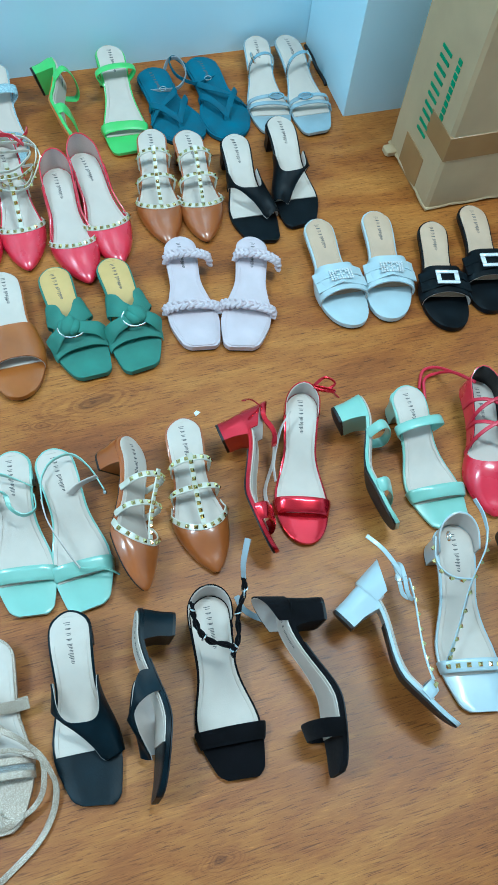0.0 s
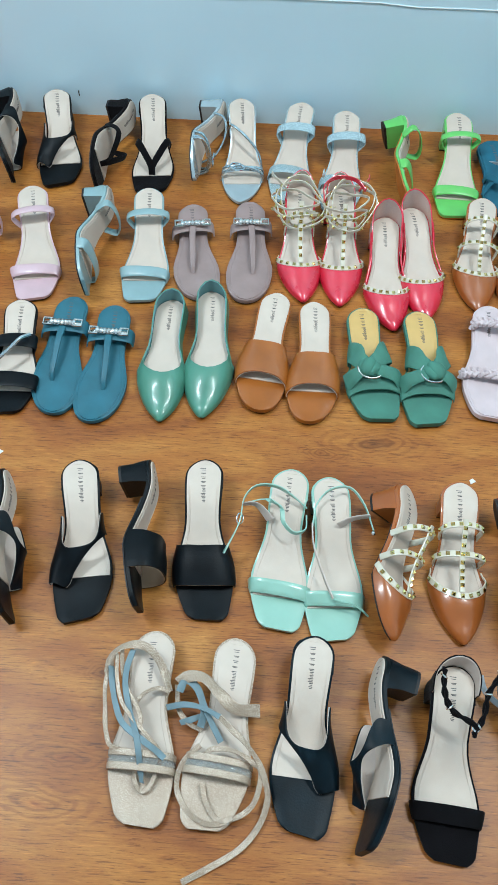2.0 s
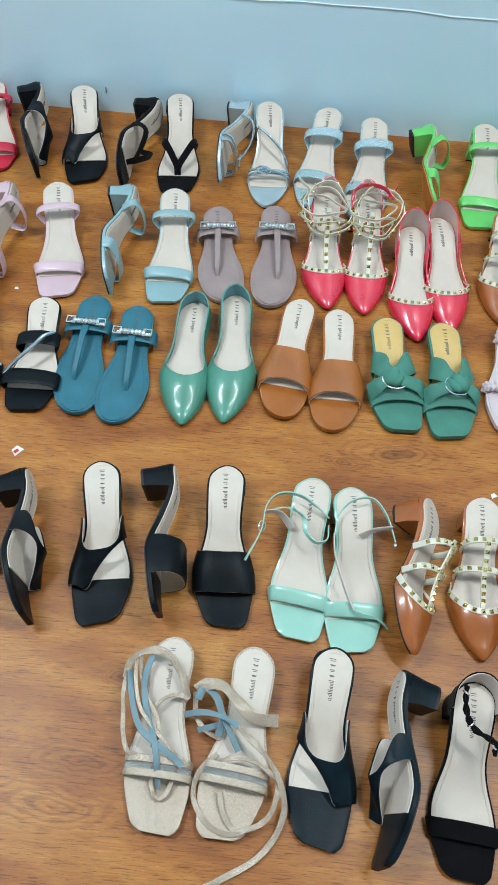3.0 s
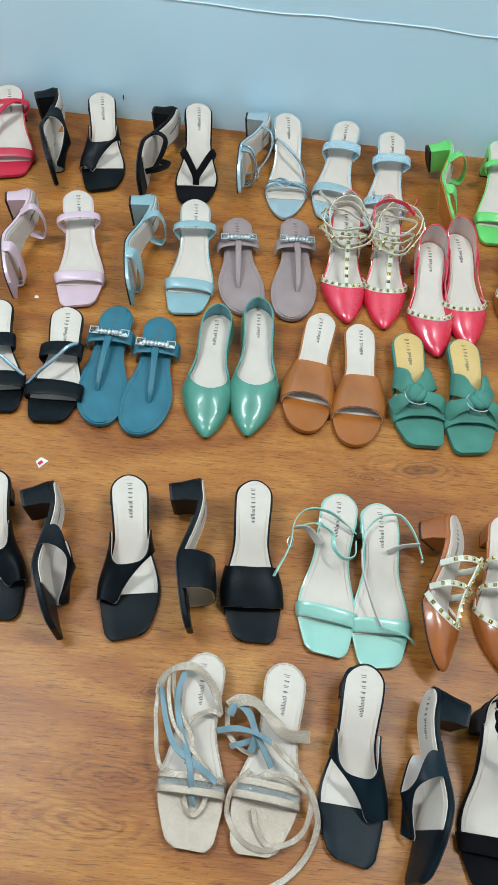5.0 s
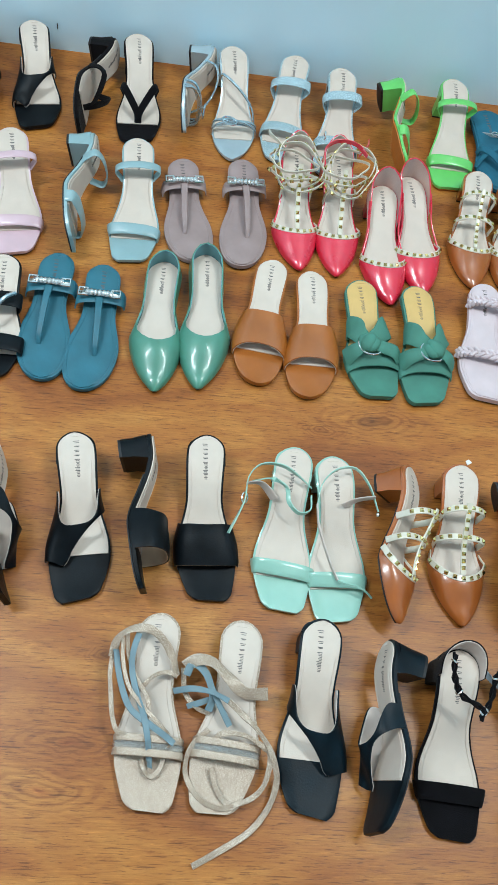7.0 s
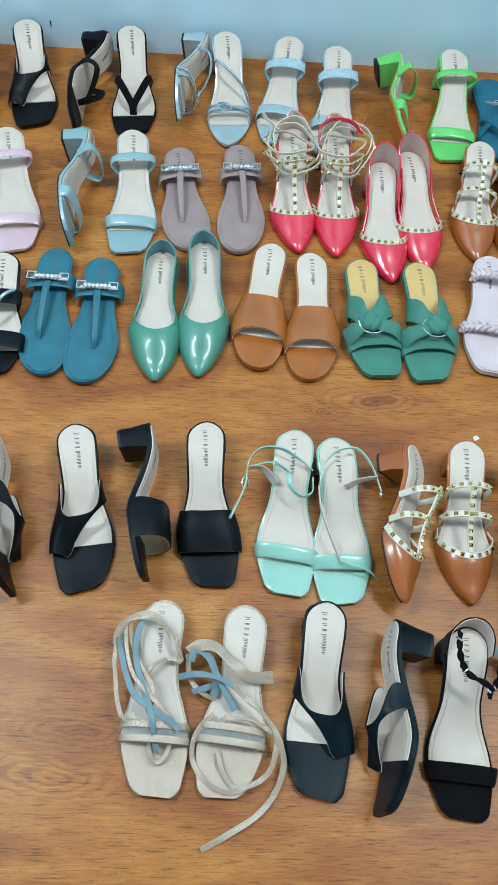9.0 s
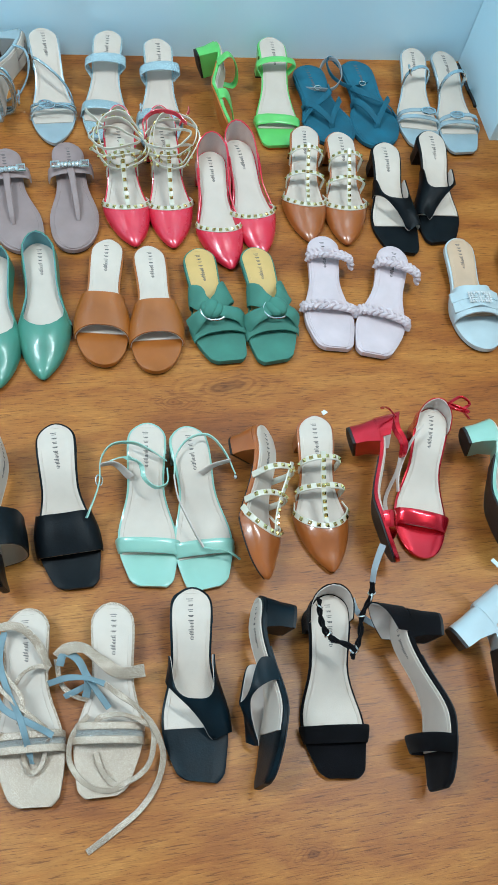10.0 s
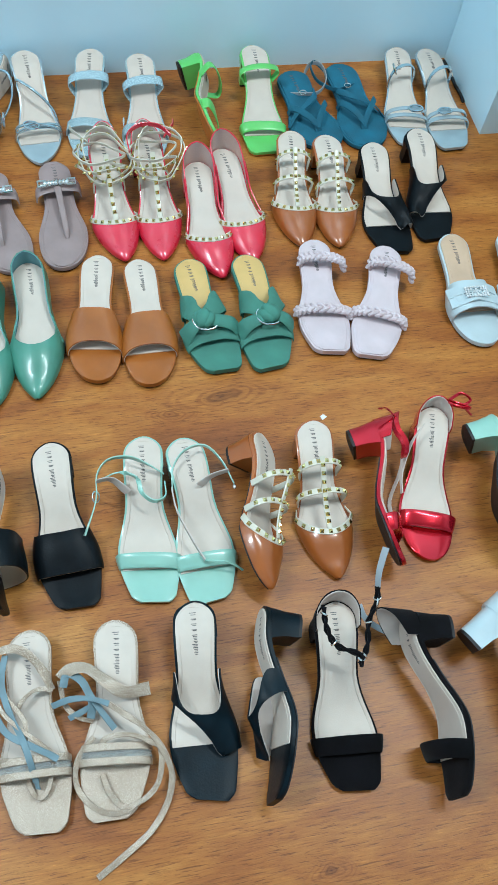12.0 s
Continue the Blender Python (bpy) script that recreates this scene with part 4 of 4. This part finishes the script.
def buckle_slide(place, length, side, h=0.012, lie=0, tone="white"):
    mat, word = TONES[tone]
    a = Shoe("buckle_slide", place, length, side, h, "round", f"{word} slide with a crystal buckle on a wide band", "slide", PAIRS, lie, base=0.009, wide=0.98)
    a.sole(mat, TAN_IN, 0.70)
    a.patch([(-1, 0.50), (0, 0.52), (1, 0.50)], [(-1, 0.77), (-0.5, 0.76), (0, 0.74), (0.5, 0.76), (1, 0.77)], [(-1, 0.032), (1, 0.032)], [(-1, 0.024), (0, 0.029), (1, 0.024)], mat, LINING, "band", 0.12)
    c = a.at(0, 0.635, 0.0335)
    for k in (-1, 1):
        top = [[c + Vector((x * 0.046, y * 0.021 * (0.75 + 0.25 * abs(x)), -0.016 * x * x + 0.0018 * k * 0 + 0.002 * math.sin(6 * x + k))) for y in (k * 0.05, k * 0.5, k * 1.0)] for x in (-0.95, -0.6, -0.25, 0, 0.25, 0.6, 0.95)]
        part("bow_fold", slab(top, [[p - Vector((0, 0, 0.003)) for p in r] for r in top]), mat, a.ob)
    if tone == "white":
        geos = [lump(c + Vector((x * 0.0046, y * 0.0046, 0.003 - 0.00007 * x * x)), 0.0021, 0.0021, 0.0019, 0, 4) for x in range(-4, 5) for y in range(-2, 3) if abs(x) + abs(y) != 2 or x == 0]
        part("crystals", join(*geos), CRYSTAL, a.ob, "clear crystal cluster")
    geos = []
    for x0, x1, y0, y1 in ((-0.020, 0.020, 0.008, 0.0145), (-0.020, 0.020, -0.0145, -0.008), (-0.020, -0.012, -0.008, 0.008), (0.012, 0.020, -0.008, 0.008)):
        if tone == "black":
            geos.append(block(c.x + x0, c.x + x1, c.y + y0, c.y + y1, c.z, c.z + 0.004, 0.0012))
    if geos:
        part("buckle", join(*geos), CRYSTAL, a.ob, "square crystal buckle")
    return a.settle()


def cage_flat(place, length, side, h=0.055, lie=0):
    a = Shoe("caged_pump", place, length, side, h, "point", "red patent pointed shoe with a studded cream ankle cage", "shoe", PAIRS, lie)
    a.sole(RED, INSOLE, 0.78)
    a.vamp(0.55, 0.72, 0.026, RED)
    a.studs(a.rim(0.55, 0.72, 0.026, 0.009, CREAM), 9, 0.0055)
    a.studs(a.strap([(0, 0.36, 0.062), (0, 0.42, 0.054), (0, 0.50, 0.046), (0, 0.60, 0.034), (0, 0.71, 0.024)], 0.009, CREAM, name="centre_strap"), 7, 0.006)
    a.studs(a.strap(a.arc(0.40, 0.40, 0.052), 0.009, CREAM), 7, 0.006)
    a.counter(0.15, 0.045, RED, LINING, dip=0.4)
    for k, (z, r) in enumerate(((h + 0.020, 0.040), (h + 0.030, 0.045), (h + 0.040, 0.042), (h + 0.034, 0.039))):
        st = a.ankle(z, r, r * 0.88, 0.082 - 0.004 * k, 0.005, CREAM, tilt=(0.020, -0.018, 0.012, -0.026, 0.022)[k], start=0.5 + k, xc=-0.010 * side + (0.004, -0.005, 0.006, -0.008, 0.002)[k])
        if k in (0, 1, 3):
            a.studs(st, 14, 0.0062)
    if side > 0:
        a.loop([(0.036, 0.09, h + 0.055), (0.034, 0.058, h + 0.062), (0.010, 0.040, h + 0.066), (-0.022, 0.044, h + 0.064), (-0.040, 0.064, h + 0.058)], (0, 0.08), 0.009, RED, name="lining_strap", label="red strap lining")
    e = side
    a.loop([(-0.03 * e, 0.05, h + 0.045), (-0.042 * e, 0.034, h + 0.046), (-0.052 * e, 0.014, h + 0.040), (-0.056 * e, -0.004, h + 0.034)], (0, 0.04), 0.006, RED if side > 0 else CREAM, name="strap_end")
    a.buckle((0.036 * e, 0.036, h + 0.07), (0, 1, 0), (0, 0, 1), 0.006, 0.006)
    return a.settle()


def rim_flat(place, length, side, h=0.045, lie=0):
    a = Shoe("studded_pump", place, length, side, h, "point", "red patent pointed pump with studded rim and blush heel", "shoe", PAIRS, lie)
    a.sole(RED, INSOLE, 0.77)
    a.vamp(0.53, 0.72, 0.027, RED)
    a.studs(a.rim(0.53, 0.72, 0.027, 0.009, CREAM), 10, 0.0055)
    o = a.counter(0.34, 0.050, BLUSH, None, dip=0.4, front=0.012, lean=0.06)
    part("binding", tube(a.edge, 0.0013, 6), RED, o, "red edge binding")
    part("back_tab", block(-0.006, 0.006, -0.0035, -0.0008, h + 0.012, h + 0.049, 0.0008), HEEL_IN, o, "blush heel tab")
    for e in (-1, 1):
        a.strap([(1.0 * e, 0.24, 0.020), (1.05 * e, 0.32, 0.014), (1.04 * e, 0.42, 0.009), (1.02 * e, 0.57, 0.006)], 0.006, RED, name="side_strap")
    return a.settle()


def silver_mule(place, length, side, h=0.040, lie=0):
    a = Shoe("silver_mule", place, length, side, h, "almond", f"silver heeled mule with thin crossed straps {lying(lie)}", "mule", PAIRS, lie)
    a.sole(PALE, INSOLE, 0.78)
    for s0, s1, r in ((0.66, 0.72, 0.026), (0.74, 0.64, 0.028), (0.60, 0.30, 0.040), (0.70, 0.70, 0.022)):
        a.strap(a.arc(s0, s1, r), 0.005, SILVER, 0.003)
    part("ring", ring(a.at(0.25 * side, 0.72, 0.030), (1, 0, 0.2), (0, 1, 0), 0.014, 0.010, 0.0018), SILVER, a.ob)
    return a.settle()


def glass_mule(place, length, side, h=0.040, lie=0):
    a = Shoe("clear_strap_mule", place, length, side, h, "square", "pale blue mule with clear glitter straps", "mule", PAIRS, lie)
    a.sole(GLITB, INSOLE, 0.80)
    a.strap(a.arc(0.34, 0.38, 0.032, bulge=0.80), 0.024, FILM, name="clear_strap", label="clear flecked film")
    a.strap(a.arc(0.72, 0.70, 0.027), 0.022, GLITB, name="glitter_strap")
    return a.settle()


def ankle_flat(place, length, side, h=0.008, lie=0):
    a = Shoe("ankle_strap_flat", place, length, side, h, "round", "blue suede flat thong sandal with ankle strap", "sandal", PAIRS, lie, base=0.008, wide=1.2)
    a.sole(LAGOON, LAGOON, 1.0)
    for e in (-1, 1):
        a.strap([(1.03 * e, 0.50, -0.002), (0.9 * e, 0.53, 0.018), (0.4 * e, 0.63, 0.022), (0.0, 0.75, 0.010), (0.0, 0.78, 0.0)], 0.012, LAGOON)
    e = side
    a.strap([(1.0 * e, 0.30, 0.0), (0.7 * e, 0.42, 0.016), (0.0, 0.52, 0.022), (-0.7 * e, 0.60, 0.016), (-1.02 * e, 0.66, -0.002)], 0.012, LAGOON, name="cross_strap")
    a.loop([(0.022 * e, 0.02, 0.016), (0.044 * e, -0.002, 0.030), (0.062 * e, 0.012, 0.036), (0.060 * e, 0.05, 0.030), (0.032 * e, 0.078, 0.026), (0.0, 0.072, 0.024), (-0.022 * e, 0.06, 0.018)], (0.03 * e, 0.035), 0.008, GREY if side < 0 else LAGOON)
    a.buckle((0.001 * e, 0.072, 0.027), (1, 0.2, 0), (0, 1, 0.2), 0.007, 0.008)
    return a.settle()


def ring_mule(place, length, side, h=0.05, lie=0):
    a = Shoe("ring_strap_mule", place, length, side, h, "square", "pale silver mule with ring strap and doubled toe strap", "mule", PAIRS, lie)
    a.sole(PALE, INSOLE, 0.80)
    a.strap(a.arc(0.34, 0.40, 0.044), 0.008, SILVER)
    part("ring", ring(a.at(-0.75 * side, 0.38, 0.034), (0.5, 0, 0.9), (0, 1, 0), 0.010, 0.009, 0.0022), STEEL, a.ob)
    a.strap(a.arc(0.68, 0.70, 0.026), 0.010, PALE)
    a.strap(a.arc(0.76, 0.74, 0.023), 0.010, PALE)
    part("loop_bar", ring(a.at(0.3 * side, 0.72, 0.029), (1, 0, 0), (0, 1, -0.2), 0.014, 0.007, 0.0022), SILVER, a.ob)
    return a.settle()


def glitter_sandal(place, length, side, h=0.012, lie=0):
    a = Shoe("glitter_sandal", place, length, side, h, "square", "champagne glitter wrap sandal with tangled straps", "sandal", PAIRS, lie, base=0.009)
    a.sole(GLIT, INSOLE, 0.66)
    for s in (0.665, 0.735):
        a.strap(a.arc(s, s - 0.01, 0.026), 0.009, GLIT, name="toe_strap")
    a.strap(a.arc(0.70, 0.69, 0.0245), 0.010, VINYL, 0.001, name="clear_strap", label="clear film")

    def wrap(pts, mat, width):
        path = smooth(pts, 5)
        up = [Vector((0.5 * math.sin(i * 0.35 + pts[0][0] * 90), 0.5 * math.cos(i * 0.3), 0.8)).normalized() for i in range(len(path))]
        part("wrap_strap", ribbon(path, up, width, 0.0016), mat, a.ob, "dusty blue strap backing" if mat == BACKING else "")

    if side < 0:
        wrap([(0.057, 0.06, 0.034), (0.053, 0.044, 0.048), (0.042, 0.033, 0.056), (0.024, 0.027, 0.056), (0.007, 0.03, 0.054), (-0.008, 0.043, 0.052), (-0.019, 0.06, 0.046), (-0.026, 0.079, 0.036)], GLIT, 0.011)
        wrap([(0.057, 0.057, 0.036), (0.057, 0.082, 0.036), (0.053, 0.105, 0.034), (0.049, 0.128, 0.032), (0.041, 0.147, 0.03), (0.027, 0.152, 0.03)], GLIT, 0.006)
        wrap([(0.053, 0.053, 0.04), (0.047, 0.078, 0.042), (0.037, 0.106, 0.044), (0.025, 0.125, 0.044), (0.001, 0.14, 0.042), (-0.018, 0.151, 0.04), (-0.03, 0.159, 0.036)], BACKING, 0.008)
        wrap([(0.026, 0.033, 0.052), (0.031, 0.054, 0.048), (0.03, 0.078, 0.046), (0.02, 0.108, 0.046), (0.009, 0.132, 0.044), (0.002, 0.156, 0.04), (-0.002, 0.176, 0.026), (-0.004, 0.186, 0.018)], BACKING, 0.008)
        wrap([(0.041, 0.033, 0.052), (0.037, 0.057, 0.044), (0.025, 0.085, 0.044), (0.008, 0.108, 0.042), (0.005, 0.127, 0.04), (0.01, 0.142, 0.034)], GLIT, 0.006)
        wrap([(-0.027, 0.08, 0.038), (-0.017, 0.077, 0.042), (-0.003, 0.079, 0.042), (0.009, 0.088, 0.04), (0.017, 0.1, 0.036)], GLIT, 0.006)
        wrap([(0.046, 0.039, 0.05), (0.043, 0.065, 0.048), (0.032, 0.097, 0.048), (0.014, 0.118, 0.046), (-0.007, 0.136, 0.042), (-0.023, 0.15, 0.036)], GLIT, 0.005)
        wrap([(0.006, 0.161, 0.03), (0.006, 0.179, 0.018), (0.001, 0.192, 0.017), (-0.007, 0.196, 0.017), (-0.016, 0.187, 0.018), (-0.021, 0.169, 0.022), (-0.025, 0.161, 0.03)], GLIT, 0.006)
    else:
        wrap([(0.066, 0.069, 0.03), (0.053, 0.061, 0.04), (0.033, 0.062, 0.046), (0.012, 0.077, 0.046), (-0.012, 0.092, 0.04), (-0.043, 0.087, 0.026)], GLIT, 0.016)
        wrap([(0.063, 0.08, 0.03), (0.057, 0.065, 0.036), (0.039, 0.076, 0.04), (0.027, 0.101, 0.036), (0.029, 0.118, 0.026)], BACKING, 0.01)
        wrap([(0.076, 0.1, 0.022), (0.053, 0.096, 0.036), (0.028, 0.098, 0.042), (0.006, 0.105, 0.04)], BACKING, 0.008)
        wrap([(0.006, 0.105, 0.04), (-0.012, 0.118, 0.042), (-0.032, 0.132, 0.04), (-0.052, 0.152, 0.032), (-0.065, 0.177, 0.022), (-0.067, 0.194, 0.012), (-0.06, 0.219, 0.006), (-0.041, 0.246, 0.004), (-0.009, 0.27, 0.003), (0.021, 0.29, 0.003)], GLIT, 0.008)
        wrap([(0.056, 0.115, 0.016), (0.038, 0.108, 0.022), (0.026, 0.102, 0.03)], BACKING, 0.008)
        wrap([(0.041, 0.072, 0.038), (0.02, 0.106, 0.036), (-0, 0.132, 0.026)], BACKING, 0.008)
        wrap([(0.017, 0.152, 0.03), (0.008, 0.143, 0.036), (-0.019, 0.142, 0.038), (-0.043, 0.151, 0.034), (-0.055, 0.161, 0.026), (-0.052, 0.192, 0.018), (-0.036, 0.211, 0.016), (-0.011, 0.219, 0.016), (0.007, 0.202, 0.016), (0.015, 0.182, 0.018)], GLIT, 0.007)
        wrap([(0.025, 0.139, 0.024), (0.044, 0.163, 0.02), (0.046, 0.19, 0.014), (0.032, 0.211, 0.012), (0.012, 0.223, 0.016), (-0.009, 0.224, 0.016), (-0.028, 0.214, 0.018)], GLIT, 0.007)
        wrap([(0.068, 0.07, 0.024), (0.061, 0.099, 0.018), (0.043, 0.115, 0.016), (0.026, 0.12, 0.018)], GLIT, 0.007)
    return a.settle()


# ---- the shoes: (x, y, yaw), length, side ----

# front row
glitter_sandal((-0.282, 0.318, 178.5), 0.234, -1, h=0.022)
glitter_sandal((-0.175, 0.314, 174.3), 0.232, 1, h=0.022)
thong_mule((-0.071, 0.318, 175.7), 0.234, -1, h=0.042, tone="navy")
thong_mule((0.017, 0.295, 173.1), 0.227, 1, lie=80, tone="navy")
velvet_sandal((0.106, 0.286, 175.8), 0.223, -1, h=0.056)
velvet_sandal((0.201, 0.259, 181.3), 0.222, 1, lie=83)
stud_sandal((0.308, 0.252, 195.5), 0.210, 1, lie=-76)
stud_sandal((0.464, 0.294, 169.6), 0.246, -1, h=0.056)
stud_sandal((0.583, 0.278, 172.7), 0.214, 1, lie=-76)

# second row from the front
thong_mule((-0.624, 0.552, 191.4), 0.214, -1, h=0.042, tone="black")
thong_mule((-0.531, 0.540, 191.3), 0.220, -1, lie=-84, tone="black")
thong_mule((-0.426, 0.565, 188.7), 0.233, 1, h=0.042, tone="black")
wide_mule((-0.319, 0.568, 181.9), 0.225, 1, lie=-84)
wide_mule((-0.238, 0.577, 183.2), 0.233, -1, h=0.042)
mint_sandal((-0.107, 0.568, 175.4), 0.232, -1, h=0.042)
mint_sandal((-0.054, 0.558, 183.8), 0.233, 1, h=0.042)
stud_mule((0.056, 0.546, 174.4), 0.224, 1, lie=-52, tone="brown")
stud_mule((0.142, 0.562, 176.9), 0.231, -1, h=0.042, tone="brown")
red_sandal((0.234, 0.546, 175.5), 0.220, 1, lie=-76)
red_sandal((0.333, 0.560, 163.2), 0.232, -1, h=0.042)
two_strap((0.413, 0.530, 174.6), 0.212, 1, lie=-76, tone="mint")
two_strap((0.493, 0.533, 178.3), 0.228, -1, h=0.042, tone="mint")
lace_pump((0.613, 0.522, 168.8), 0.223, 1, h=0.030)

# third row from the front
cross_slide((-0.696, 0.881, 190.2), 0.209, -1, h=0.030)
cross_slide((-0.577, 0.880, 181.8), 0.213, 1, h=0.030)
thong_flat((-0.495, 0.910, 178.7), 0.241, -1, tone="teal")
thong_flat((-0.421, 0.895, 178.7), 0.238, 1, tone="teal")
pump_flat((-0.321, 0.913, 178.5), 0.245, -1, h=0.012)
pump_flat((-0.256, 0.937, 181.6), 0.258, 1, h=0.012)
wide_slide((-0.138, 0.937, 172.5), 0.243, -1, h=0.014)
wide_slide((-0.076, 0.921, 180.1), 0.243, 1, h=0.014)
bow_slide((0.007, 0.909, 186.2), 0.221, -1, h=0.016)
bow_slide((0.103, 0.908, 183.7), 0.223, 1, h=0.016)
braid_slide((0.231, 0.927, 174.7), 0.225, -1, h=0.018)
braid_slide((0.356, 0.899, 160.7), 0.227, 1, h=0.018)
buckle_slide((0.482, 0.917, 178.0), 0.232, -1, h=0.016, tone="white")
buckle_slide((0.593, 0.912, 169.6), 0.234, 1, h=0.016, tone="white")
buckle_slide((0.690, 0.865, 166.6), 0.231, -1, h=0.016, tone="black")
buckle_slide((0.776, 0.887, 169.1), 0.235, 1, h=0.016, tone="black")

# fourth row from the front
two_strap((-0.686, 1.126, 181.6), 0.223, -1, lie=-84, tone="pink")
two_strap((-0.610, 1.145, 190.6), 0.240, 1, h=0.046, tone="pink")
two_strap((-0.463, 1.146, 176.1), 0.231, -1, lie=-84, tone="blue")
two_strap((-0.390, 1.155, 182.9), 0.239, 1, h=0.046, tone="blue")
thong_flat((-0.309, 1.157, 187.0), 0.233, -1, tone="taupe")
thong_flat((-0.201, 1.172, 182.5), 0.246, 1, tone="taupe")
cage_flat((-0.105, 1.176, 181.3), 0.241, -1, h=0.050)
cage_flat((-0.035, 1.176, 182.9), 0.246, 1, h=0.050)
rim_flat((0.052, 1.115, 181.7), 0.235, -1, h=0.040)
rim_flat((0.099, 1.144, 187.9), 0.236, 1, h=0.040)
stud_mule((0.242, 1.180, 172.6), 0.247, -1, h=0.040, tone="brownf")
stud_mule((0.303, 1.164, 176.7), 0.239, 1, h=0.040, tone="brownf")
thong_mule((0.387, 1.134, 178.1), 0.232, -1, h=0.042, tone="black")
thong_mule((0.484, 1.164, 176.2), 0.241, 1, h=0.042, tone="black")

# back row along the wall
two_strap((-0.801, 1.422, 192.3), 0.212, 1, h=0.050, tone="red")
thong_mule((-0.700, 1.422, 188.1), 0.229, -1, lie=-84, tone="black")
thong_mule((-0.612, 1.422, 189.6), 0.220, 1, h=0.056, tone="black")
vee_mule((-0.453, 1.407, 167.5), 0.225, -1, lie=-84)
vee_mule((-0.415, 1.422, 185.5), 0.225, 1, h=0.056)
silver_mule((-0.266, 1.419, 167.1), 0.215, -1, lie=-84)
silver_mule((-0.233, 1.422, 184.4), 0.244, 1, h=0.056)
glass_mule((-0.104, 1.419, 172.5), 0.233, -1, h=0.056)
glass_mule((-0.017, 1.399, 177.5), 0.232, 1, h=0.056)
two_strap((0.099, 1.388, 180.1), 0.218, -1, lie=-76, tone="green")
two_strap((0.208, 1.410, 178.6), 0.240, 1, h=0.056, tone="green")
ankle_flat((0.285, 1.382, 188.7), 0.213, -1, h=0.014)
ankle_flat((0.387, 1.397, 185.7), 0.232, 1, h=0.014)
ring_mule((0.521, 1.422, 172.4), 0.259, -1, h=0.030)
ring_mule((0.580, 1.414, 179.6), 0.264, 1, h=0.030)

# ---- small things on the floor ----
def scrap(x, y, size, turn, mat, label):
    top = [[Vector((size * (i - 1) * (1 - 0.2 * j), size * 0.7 * (j - 1), 0.0014 + 0.0012 * ((i * j) % 2))) for j in range(3)] for i in range(3)]
    ob = tagged(part("paper_scrap", slab(top, [[p - Vector((0, 0, 0.0009)) for p in r] for r in top]), mat), label, "litter")
    ob.matrix_basis = pose(x, y, 0, 0, 0, turn)
    return ob


scrap(-0.647, 0.926, 0.004, 10, PAPER, "tiny white crumb of paper on the floor")
scrap(0.175, 0.592, 0.005, 30, PAPER, "tiny torn scrap of white paper on the floor")
bit_of_label = scrap(-0.570, 0.598, 0.009, 50, PAPER, "small torn paper label with red print on the floor")
part("red_print", block(-0.006, 0.002, -0.004, 0.001, 0.0026, 0.0032), REDINK, bit_of_label)
